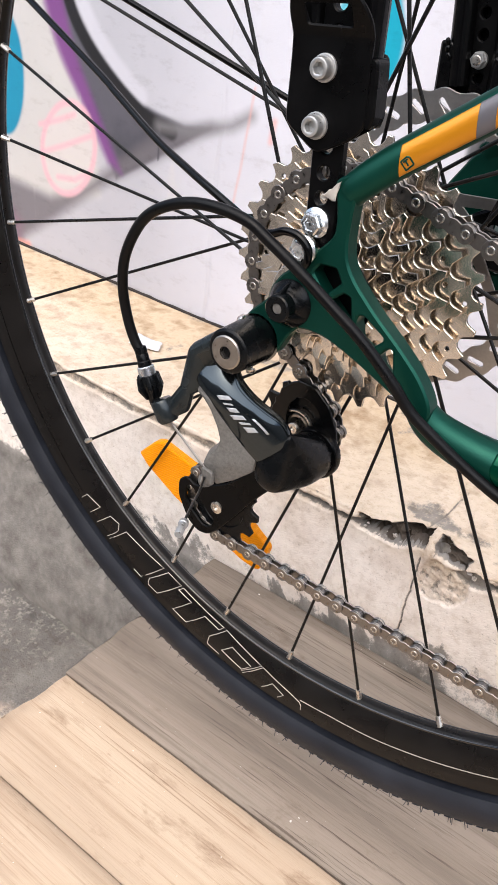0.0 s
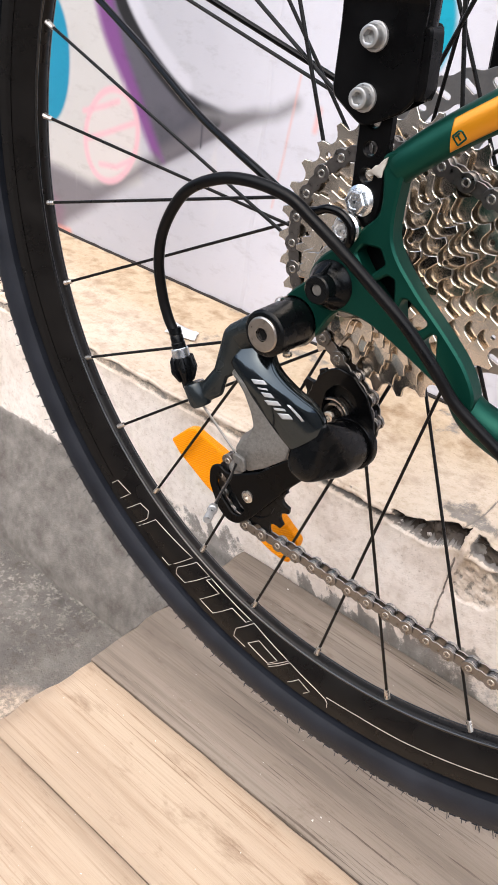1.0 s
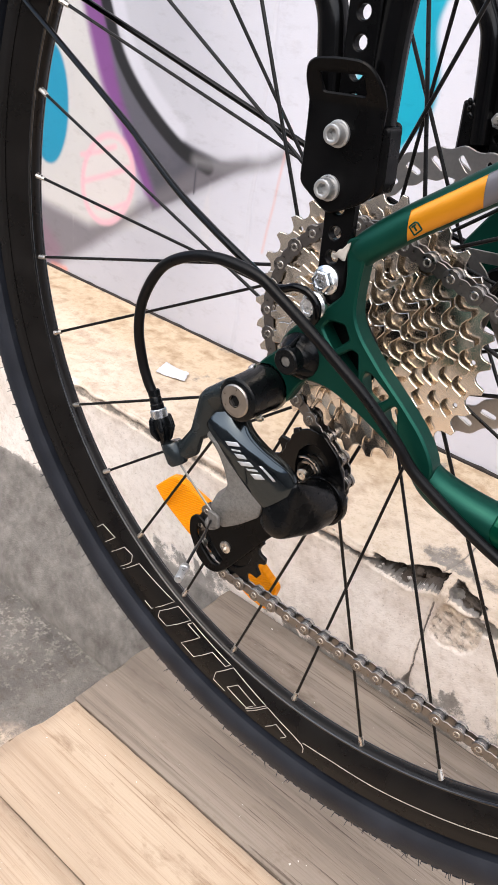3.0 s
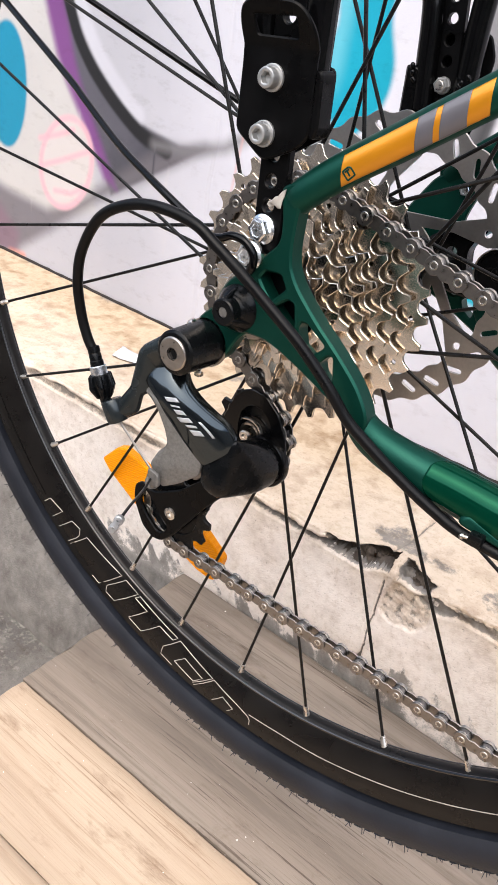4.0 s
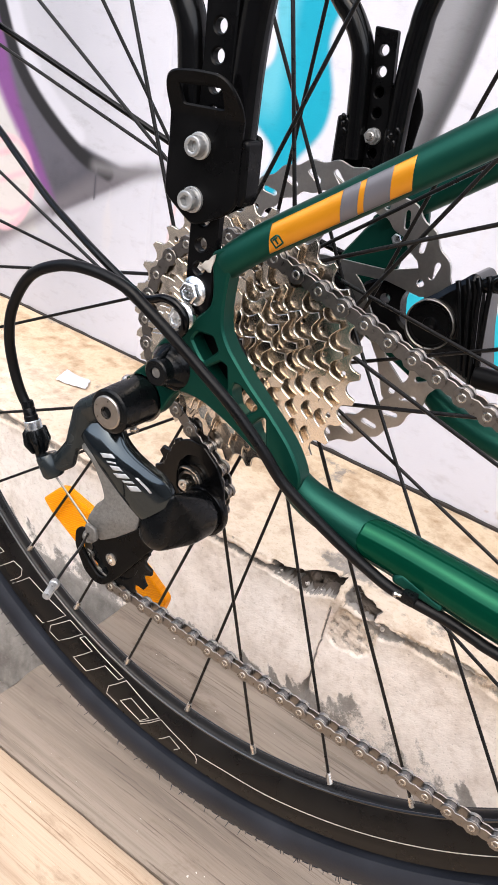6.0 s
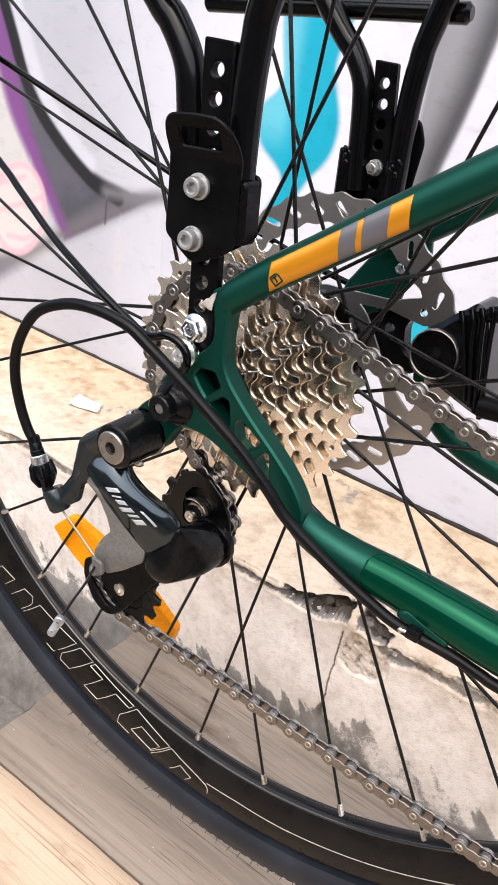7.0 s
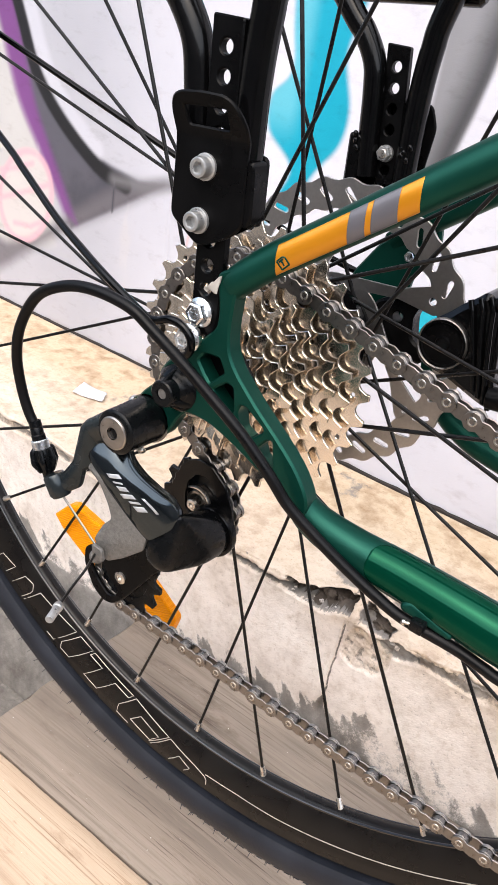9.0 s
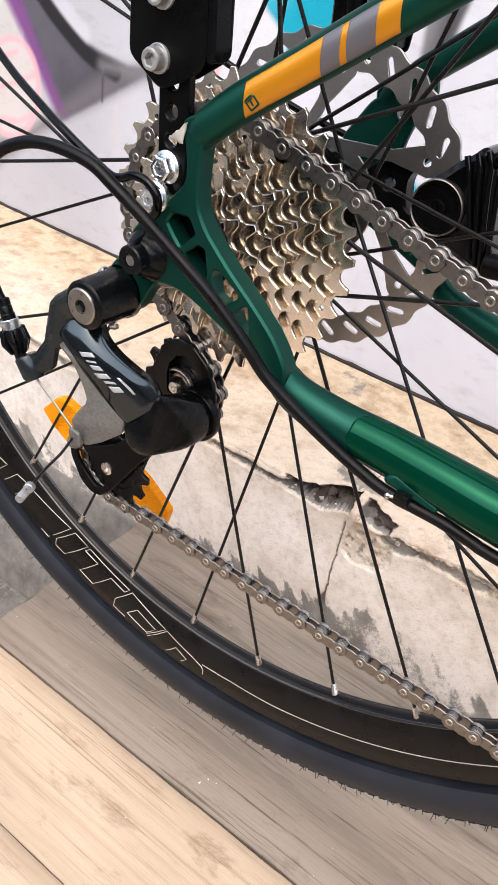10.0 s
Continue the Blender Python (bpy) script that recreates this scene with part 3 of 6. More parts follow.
# ledge: lime-rendered kerb below the wall, with a broken lip, a crack and stains
def ledge_marks(X, Sv):
    """Where the ledge is broken, cracked or bare: masks shared by its shape and its colour."""
    top = WALL_Y - LEDGE_Y + 0.02
    h = Sv - top
    rag = fbm(X * 130, Sv * 130, seed=7)
    fine = fbm(X * 420, Sv * 420, seed=17, octaves=3)
    # the lip has broken off: a deep crevice, a loose chunk beside it, a second recess
    up = -0.003 - 0.026 * smooth01(X, -0.045, -0.002)
    dn = 0.0165 - 0.012 * smooth01(X, -0.02, 0.012)
    one = np.minimum(np.minimum(h - up, dn - h), np.minimum((X + 0.058) * 0.35, (0.012 - X) * 0.8)) + 0.0030 * rag + 0.0012 * fine
    two = np.minimum(np.minimum(h + 0.022 - 0.25 * (X - 0.03), 0.004 + 0.12 * (X - 0.025) - h), np.minimum((X - 0.020 - 0.2 * h) * 0.8, (0.056 - X) * 0.6)) + 0.0035 * rag + 0.0014 * fine
    hole = np.maximum(smooth01(one, 0.0, 0.0045), 0.75 * smooth01(two, 0.0, 0.005))
    slot = smooth01(1.0 - np.abs((X + 0.085) / 0.060) ** 4 - ((h - 0.012 - 0.004 * rag) / 0.0042) ** 2 + 0.55 * rag, 0.05, 0.5)
    chip = smooth01(1.0 - np.abs((X - 0.060) / 0.022) ** 2 - ((h - 0.010) / 0.010) ** 2 + 0.6 * rag, 0.1, 0.5)
    strip = smooth01(1.0 - ((h - 0.003 - 0.004 * fbm(X * 40, X * 0, seed=5)) / 0.0105) ** 2 + 0.55 * rag, 0.1, 0.6) * smooth01(X, 0.06, 0.09)
    strip = np.maximum(strip, 0.8 * smooth01(1.0 - ((h - 0.012 - 0.003 * fbm(X * 35, X * 0, seed=25)) / 0.0055) ** 2 + 0.6 * rag, 0.1, 0.6) * smooth01(-X, 0.04, 0.06))
    bare = smooth01(1.0 - np.abs((X - 0.036) / 0.026) ** 2.5 - ((h - 0.030) / 0.024) ** 2 + 0.45 * rag, 0.05, 0.3)
    wob = 0.0035 * fbm(Sv * 75, Sv * 0, seed=8) + 0.0012 * fbm(Sv * 260, Sv * 0, seed=28)
    crack = np.exp(-((X - 0.011 + 0.02 * h - wob) / (0.0008 + 0.005 * smooth01(h, 0.10, 0.125))) ** 2) * smooth01(h, 0.008, 0.018) * smooth01(0.140 - h, 0, 0.02)
    topc = np.exp(-((X - 0.002 + 0.06 * h - wob) / 0.0013) ** 2) * smooth01(-h, 0.0, 0.01) * smooth01(0.13 + h, 0.0, 0.03)
    return h, rag, fine, hole, slot, chip, strip, bare, crack, topc


def ledge_at(X, Sv):
    top = WALL_Y - LEDGE_Y + 0.02
    rad = 0.006
    h, rag, fine, hole, slot, chip, strip, bare, crack, topc = ledge_marks(X, Sv)
    # s runs over the top to the lip, round it, down the face, out over the plinth to the ground
    y = np.where(h < 0, WALL_Y + 0.02 - Sv, LEDGE_Y)
    z = np.where(h < 0, LEDGE_Z, LEDGE_Z - h)
    near = np.clip(1 - np.abs(h) / rad, 0, 1)
    y = y + near ** 2 * rad * 0.45
    z = z - near ** 2 * rad * 0.45
    lip = smooth01(0.030 - np.abs(h), 0, 0.03)
    rough = fbm(X * 55, Sv * 60, seed=1) * 0.0020 + rag * 0.0008 + fine * 0.0004
    y = y + rough * (0.35 + 1.2 * lip)
    z = z + rough * (0.20 + 0.9 * lip)
    y = y + 0.026 * hole * (0.8 + 0.35 * rag + 0.2 * fine) + 0.006 * slot + 0.008 * chip * (0.8 + 0.6 * rag) + 0.0050 * strip * (0.7 + 0.8 * rag + 0.4 * fine) + 0.0026 * bare * (1 + 0.9 * fine)
    z = z - 0.013 * hole * (h < 0.002) * (0.8 + 0.4 * rag) - 0.003 * chip * (h < 0.004) - 0.0035 * strip * (h < 0.0) * (0.7 + 0.6 * rag)
    block = smooth01(np.minimum(np.minimum(X + 0.002 + 0.3 * h, 0.030 - X), np.minimum(h + 0.046, 0.004 - h)) + 0.002 * rag, 0, 0.003)
    z = z + 0.0035 * block * (1 - hole)
    y = y + 0.0045 * crack * (h < 0.16)
    z = z - 0.0030 * topc
    low = smooth01(h, 0.150, 0.346)
    y = y - 0.046 * low + 0.003 * low * fbm(X * 25, Sv * 25, seed=9)
    return np.stack([X, y, z], -1)


lx = np.concatenate([np.linspace(-6, -1.3, 8), np.arange(-1.25, -0.16, 0.0035), np.arange(-0.16, 0.15, 0.0011), np.arange(0.15, 0.33, 0.0035), [0.4, 0.6, 1, 2, 6]])
TOPW = WALL_Y - LEDGE_Y + 0.02
ls = np.concatenate([[0], np.linspace(0.02, TOPW - 0.045, 18), np.arange(TOPW - 0.04, TOPW + 0.08, 0.0013), np.arange(TOPW + 0.08, TOPW + 0.36, 0.004)])
ledge, LX, LS, _ = grid_object("ledge", lx, ls, ledge_at, LEDGE_MAT)
h, rag, fine, hole, slot, chip, strip, bare, crack, topc = ledge_marks(LX, LS)
runs = fbm(LX * 13, LX * 0, seed=11, octaves=3)
slant = LX * 62 + h * 120
tear = fbm(slant, h * 60, seed=12, octaves=5)
streak = fbm((LX * 0.55 + h * 0.83) * 52, (h * 0.55 - LX * 0.83) * 210, seed=51, octaves=5)
patchy = smooth01(fbm(LX * 17, h * 9, seed=52, octaves=3), -0.35, 0.35)
stain = smooth01(h + 0.032 * runs + 0.030 * streak + 0.010 * tear + 0.020 * smooth01(LX, 0.0, 0.05), 0.134, 0.156) * np.clip(0.60 + 0.30 * streak + 0.22 * rag, 0.05, 0.84) * smooth01(h, 0.05, 0.10) * (0.35 + 0.65 * patchy)
splat = smooth01(tear + 0.3 * rag - 0.72 + 2.2 * (h - 0.115), 0.0, 0.12) * smooth01(h, 0.080, 0.105) * 0.62
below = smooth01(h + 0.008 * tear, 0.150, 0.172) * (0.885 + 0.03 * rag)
cloud = smooth01(fbm(LX * 20, LS * 24, seed=14, octaves=5), 0.05, 0.55) * 0.14
specks = smooth01(fine * 0.7 + 0.5 * rag + 0.22 * smooth01(0.035 - np.abs(h - 0.006), 0, 0.03), 0.58, 0.78) * 0.42
topd = smooth01(fbm(LX * 22, LS * 26, seed=31, octaves=5) + 0.25 * rag, 0.34, 0.60) * (h < -0.01) * 0.46
# dirt at the wall's foot, deepened for the contact shade there
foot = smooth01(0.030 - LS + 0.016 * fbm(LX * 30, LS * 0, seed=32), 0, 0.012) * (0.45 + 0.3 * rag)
# stains and dirt, with the depth of hole, slot and cracks painted dark
grime_shade = np.clip(np.maximum.reduce([stain, splat, below, smooth01(hole, 0.0, 0.3) * (1.0 - 0.25 * (rag > 0.35)), slot * 0.90, chip * (0.70 + 0.35 * rag), strip * (0.46 + 0.40 * rag), bare * (0.26 + 0.28 * fine), crack * 0.85, topc * 0.55, cloud, specks, topd, foot]), 0, 1.0)
# ochre tint of the top; its first term paints soft shade near the wall
ochre_shade = np.clip(0.55 * smooth01(0.17 - LS, 0, 0.15) + smooth01(-h + 0.012 * rag, -0.045, 0.015) * (0.72 + 0.32 * fbm(LX * 9, LS * 12, seed=33)) + bare * 0.30 + strip * 0.25 + 0.05, 0, 1)
oa = ledge.data.attributes.new("ochre_shade", "FLOAT", "POINT")
oa.data.foreach_set("value", ochre_shade.astype(np.float32))
at = ledge.data.attributes.new("grime_shade", "FLOAT", "POINT")
at.data.foreach_set("value", grime_shade.astype(np.float32))
# broken crumbs of render lying in the hole and along the broken lip
bm = bmesh.new()
cr = random.Random(12)
for k in range(26):
    x = cr.uniform(-0.055, 0.06)
    hh = 0.011 - 0.26 * (min(max(x, -0.03), 0.02) + 0.012) * 0.5 + cr.uniform(-0.006, 0.008)
    yy, size = LEDGE_Y + cr.uniform(0.002, 0.010), cr.uniform(0.0008, 0.0026) * (2.0 if k % 9 == 0 else 1.0)
    c = Vector((x, yy, LEDGE_Z - hh))
    vs = [bm.verts.new(c + Vector((cr.gauss(0, 1.6), cr.gauss(0, 1), cr.gauss(0, 0.7))).normalized() * size * cr.uniform(0.7, 1.3)) for _ in range(22)]
    res = bmesh.ops.convex_hull(bm, input=vs)
    bmesh.ops.delete(bm, geom=[v for v in set(res["geom_interior"] + res["geom_unused"]) if isinstance(v, bmesh.types.BMVert)], context="VERTS")
crumbs = tagged(part("crumbs", bm, LEDGE_MAT, ledge, "broken pale crumbs of render", 60), kind="stuff")
ca = crumbs.data.attributes.new("grime_shade", "FLOAT", "POINT")
ca.data.foreach_set("value", np.full(len(crumbs.data.vertices), 0.42, np.float32))
tagged(ledge, "cream rendered concrete ledge, cracked and stained, with a broken lip", "ledge", kind="structure")


# the wall: flat panels with a spray-painted mural
def seg_dist(px, pz, a, b):
    ax, az = a
    dx, dz = b[0] - ax, b[1] - az
    t = np.clip(((px - ax) * dx + (pz - az) * dz) / (dx * dx + dz * dz + 1e-12), 0, 1)
    return np.hypot(px - ax - t * dx, pz - az - t * dz)


def inside_soft(px, pz, loop, soft):
    """1 inside an outline, 0 outside, with a sprayed edge."""
    d = np.full_like(px, 1e9)
    ins = np.zeros(px.shape, bool)
    for a, b in zip(loop, loop[1:] + loop[:1]):
        d = np.minimum(d, seg_dist(px, pz, a, b))
        cond = (a[1] > pz) != (b[1] > pz)
        xi = a[0] + (pz - a[1]) * (b[0] - a[0]) / (b[1] - a[1] + 1e-12)
        ins ^= cond & (px < xi)
    return smooth01(np.where(ins, d, -d), -soft, soft)


def stroke_soft(px, pz, pts, width, soft):
    d = np.full_like(px, 1e9)
    for a, b in zip(pts, pts[1:]):
        d = np.minimum(d, seg_dist(px, pz, a, b))
    return smooth01(width - d, -soft, soft)


def curve2(pts, per=6):
    return [tuple(q) for q in spline(pts, per)]


wx = np.concatenate([np.linspace(-6, -1.1, 8), np.arange(-1.0, 0.20, 0.0021), [0.3, 0.6, 1.2, 2.5, 6]])
wz = np.concatenate([[-0.21], np.arange(0.125, 0.68, 0.0021), [0.8, 1.0, 1.5, 2.6]])


def wall_at(X, Z):
    seam = np.exp(-((X + 0.4225 + 0.0015 * np.sin(Z * 60)) / 0.0016) ** 2) * 0.002
    return np.stack([X, WALL_Y + 0.0 * X + seam + 0.0008 * fbm(X * 9, Z * 9, seed=21), Z], -1)


wall, WX, WZ, _ = grid_object("wall_back", wx, wz, wall_at, WALL_MAT)
px, pz = WX + 0.010 * fbm(WX * 14, WZ * 14, seed=22) * 0.3, WZ - AXLE
col = np.tile(np.array([0.360, 0.360, 0.395]), (len(px), 1))


def spray(mask, c, k=1.0):
    global col
    col = col * (1 - k * mask[:, None]) + np.array(c) * (k * mask[:, None])


spray(smooth01(px, -0.62, -0.30), (0.55, 0.55, 0.605))
cloud = smooth01(fbm(px * 9, pz * 9, seed=23), -0.1, 0.6)
spray(cloud, (0.46, 0.44, 0.47), 0.35)
spray(smooth01(fbm(px * 13 + 4, pz * 13, seed=24), 0.15, 0.7) * smooth01(-px, 0.35, 0.55) * smooth01(-pz, 0.10, 0.2), (0.56, 0.42, 0.44), 0.40)
# pale body left of the purple band
spray(inside_soft(px, pz, [(-0.95, 0.4), (-0.75, 0.4), (-0.70, 0.0), (-0.63, -0.10), (-0.62, -0.18), (-0.70, -0.21), (-0.82, -0.20), (-0.95, -0.1)], 0.01), (0.47, 0.455, 0.435), 0.8)
# dark grey shadow band between the purple and the round white shape
band = curve2([(-0.86, 0.42), (-0.775, 0.20), (-0.730, 0.075), (-0.690, -0.012), (-0.645, -0.065), (-0.600, -0.135)]) + [(-0.590, -0.150), (-0.530, -0.113), (-0.440, -0.055)] + curve2([(-0.480, -0.060), (-0.555, -0.045), (-0.625, 0.000), (-0.670, 0.050), (-0.700, 0.110), (-0.730, 0.20), (-0.76, 0.42)])
spray(inside_soft(px, pz, band, 0.004), (0.082, 0.080, 0.098))
spray(inside_soft(px, pz, band, 0.004) * smooth01(fbm(px * 30, pz * 26, seed=61, octaves=5), -0.1, 0.7), (0.040, 0.040, 0.050), 0.7)
# smoky foot of the band, thinning out to the lower left
foot = [(-0.44, -0.050), (-0.53, -0.085), (-0.60, -0.135), (-0.66, -0.180), (-0.72, -0.205), (-0.80, -0.200), (-0.90, -0.190), (-0.90, -0.300), (-0.79, -0.290), (-0.727, -0.247), (-0.661, -0.200), (-0.60, -0.156), (-0.518, -0.108), (-0.431, -0.053)]
spray(inside_soft(px, pz, foot, 0.012), (0.125, 0.115, 0.128), 0.9)
spray(inside_soft(px, pz, [(-0.95, -0.20), (-0.83, -0.225), (-0.78, -0.26), (-0.79, -0.31), (-0.95, -0.32)], 0.012), (0.17, 0.115, 0.15), 0.9)
# purple band
spray(inside_soft(px, pz, curve2([(-0.90, 0.42), (-0.80, 0.20), (-0.7325, 0.051), (-0.7024, -0.010), (-0.660, -0.064), (-0.606, -0.132)]) + curve2([(-0.580, -0.141), (-0.606, -0.103), (-0.666, -0.015), (-0.6950, 0.053), (-0.753, 0.20), (-0.84, 0.42)]), 0.008), (0.155, 0.055, 0.185))
spray(inside_soft(px, pz, curve2([(-0.735, 0.051), (-0.705, -0.010), (-0.663, -0.064), (-0.609, -0.132)]) + curve2([(-0.603, -0.132), (-0.655, -0.064), (-0.696, -0.010), (-0.726, 0.051)]), 0.004), (0.22, 0.09, 0.25), 0.35)
# black outline of the round shape, brighter rim inside it
arc = curve2([(-0.785, 0.42), (-0.745, 0.20), (-0.7207, 0.1315), (-0.7022, 0.0918), (-0.6707, 0.031), (-0.6216, -0.0164), (-0.5505, -0.0588), (-0.500, -0.0715)])
spray(stroke_soft(px, pz, [(x + 0.018, z + 0.006) for x, z in arc[:-8]], 0.014, 0.006), (0.50, 0.50, 0.55), 0.6)
spray(stroke_soft(px, pz, arc, 0.0095, 0.003), (0.012, 0.012, 0.014))
spray(stroke_soft(px, pz, [(-0.5183, -0.070), (-0.5183, -0.108)], 0.0016, 0.0012), (0.05, 0.05, 0.06))
spray(stroke_soft(px, pz, [(-0.52, -0.068), (-0.47, -0.064), (-0.41, -0.046), (-0.385, -0.030)], 0.006, 0.010), (0.17, 0.165, 0.175), 0.85)
# cyan drop, pink barred oval
th = np.linspace(0, math.tau, 40, endpoint=False)
spray(inside_soft(px, pz, [(-0.815 + 0.044 * math.cos(a), -0.055 + 0.084 * math.sin(a)) for a in th], 0.0035), (0.010, 0.205, 0.33))
oval = [(-0.684 + 0.051 * math.cos(a) + 0.010 * math.sin(a), -0.132 + 0.062 * math.sin(a)) for a in th]
oval.append(oval[0])
spray(inside_soft(px, pz, oval[:-1], 0.006), (0.52, 0.48, 0.465), 0.7)
spray(stroke_soft(px, pz, oval, 0.0042, 0.0035), (0.62, 0.34, 0.39), 0.85)
for bar in ([(-0.740, -0.110), (-0.700, -0.096), (-0.672, -0.084)], [(-0.732, -0.145), (-0.690, -0.128), (-0.640, -0.105)], [(-0.704, -0.174), (-0.670, -0.170), (-0.645, -0.156)]):
    spray(stroke_soft(px, pz, bar, 0.0036, 0.0035), (0.62, 0.34, 0.39), 0.8)
# cyan flame on the white field, with a paler sprayed left side
flame = curve2([(-0.310, 0.42), (-0.300, 0.18), (-0.287, 0.103), (-0.308, 0.072), (-0.305, 0.038), (-0.270, 0.007), (-0.283, -0.030), (-0.290, -0.060)]) + curve2([(-0.262, -0.040), (-0.238, 0.008), (-0.2155, 0.041), (-0.2128, 0.075), (-0.228, 0.122), (-0.222, 0.156), (-0.2176, 0.190), (-0.200, 0.42)])
spray(inside_soft(px, pz, flame, 0.004), (0.004, 0.285, 0.40))
spray(inside_soft(px, pz, flame, 0.004) * smooth01(-px, 0.262, 0.285) * smooth01(pz, 0.02, 0.07), (0.13, 0.44, 0.53), 0.75)
spray(inside_soft(px, pz, [(-0.118, -0.070), (-0.094, -0.084), (-0.019, -0.078), (0.06, -0.070), (0.07, -0.13), (0.0, -0.138), (-0.08, -0.118), (-0.113, -0.108)], 0.004), (0.016, 0.36, 0.47))
# grey shaded post
post = [(-0.150, 0.42), (-0.1348, 0.20), (-0.1294, 0.097), (-0.1248, 0.035), (-0.122, -0.02), (-0.102, -0.02), (-0.0962, 0.050), (-0.0861, 0.100), (-0.0766, 0.164), (-0.045, 0.42)]
spray(inside_soft(px, pz, post, 0.004), (0.20, 0.20, 0.21), 0.95)
edge = stroke_soft(px, pz, curve2([(-0.110, -0.02), (-0.1035, 0.050), (-0.0935, 0.100), (-0.084, 0.164), (-0.06, 0.42)]), 0.012, 0.018)
spray(edge * inside_soft(px, pz, post, 0.003), (0.030, 0.030, 0.033), 0.92)
# drips and scuffs
spray(stroke_soft(px, pz, [(-0.384, 0.0), (-0.392, -0.09), (-0.398, -0.15)], 0.0012, 0.002), (0.62, 0.30, 0.26), 0.6)
spray(stroke_soft(px, pz, [(-0.352, -0.030), (-0.354, -0.052)], 0.003, 0.004), (0.70, 0.28, 0.24), 0.6)
spray(stroke_soft(px, pz, [(-0.80, -0.295), (-0.77, -0.292)], 0.005, 0.006), (0.70, 0.20, 0.12), 0.8)
spray(smooth01(fbm(px * 60, pz * 14, seed=26, octaves=5), 0.45, 0.75), (0.50, 0.47, 0.46), 0.35)
zf = WZ - LEDGE_Z
spray(smooth01(0.000 - zf + 0.012 * fbm(px * 45, pz * 30, seed=41, octaves=5), 0, 0.006) * smooth01(px, -0.22, -0.05), (0.16, 0.085, 0.045), 0.85)
spray(smooth01(fbm(px * 70, pz * 70, seed=42, octaves=4), 0.52, 0.66) * smooth01(0.06 - zf, 0, 0.04) * smooth01(px, -0.15, 0.0), (0.30, 0.17, 0.10), 0.6)
spray(smooth01(0.008 - zf + 0.008 * fbm(px * 30, pz * 20, seed=43, octaves=4), 0, 0.01), (0.36, 0.31, 0.28), 0.5)
rgba = np.ones((len(px), 4), np.float32)
rgba[:, :3] = np.clip(col * 1.17, 0, 0.86)
pc = wall.data.attributes.new("paint", "FLOAT_COLOR", "POINT")
pc.data.foreach_set("color", rgba.ravel())
mod = wall.modifiers.new("thick", "SOLIDIFY")
mod.thickness, mod.offset = 0.10, -1
tagged(wall, "white panel wall with spray-painted cyan, purple and grey mural", "wall", kind="structure")

# dark gap under the wall panels
gap = bmesh.new()
rng = random.Random(4)
row = []
for i in range(161):
    x = -1.2 + 1.7 * i / 160
    row.append((x, (0.0014 + 0.0012 * rng.random()) * (1.0 + 0.4 * min(1.0, max(0.0, (x + 0.3) / 0.25)))))
low = [gap.verts.new((x, WALL_Y - 0.004, LEDGE_Z - 0.004)) for x, _ in row]
top = [gap.verts.new((x, WALL_Y - 0.0035, LEDGE_Z + q)) for x, q in row]
back = [gap.verts.new((x, WALL_Y + 0.004, LEDGE_Z + q + 0.001)) for x, q in row]
for a, b in ((low, top), (top, back)):
    for i in range(160):
        gap.faces.new((a[i], a[i + 1], b[i + 1], b[i]))
joint = part("trim", gap, simple("dirty_wall_joint", (0.022, 0.017, 0.014), 0.9, 0, 0.5, 90, 0.5))
tagged(joint, "dark dirty joint along the foot of the wall", "wall joint", kind="structure")

# deck of sawn boards on bearers
deck = tagged(new("plank_deck"), "low deck of sawn wooden planks on bearers", "deck", kind="structure")


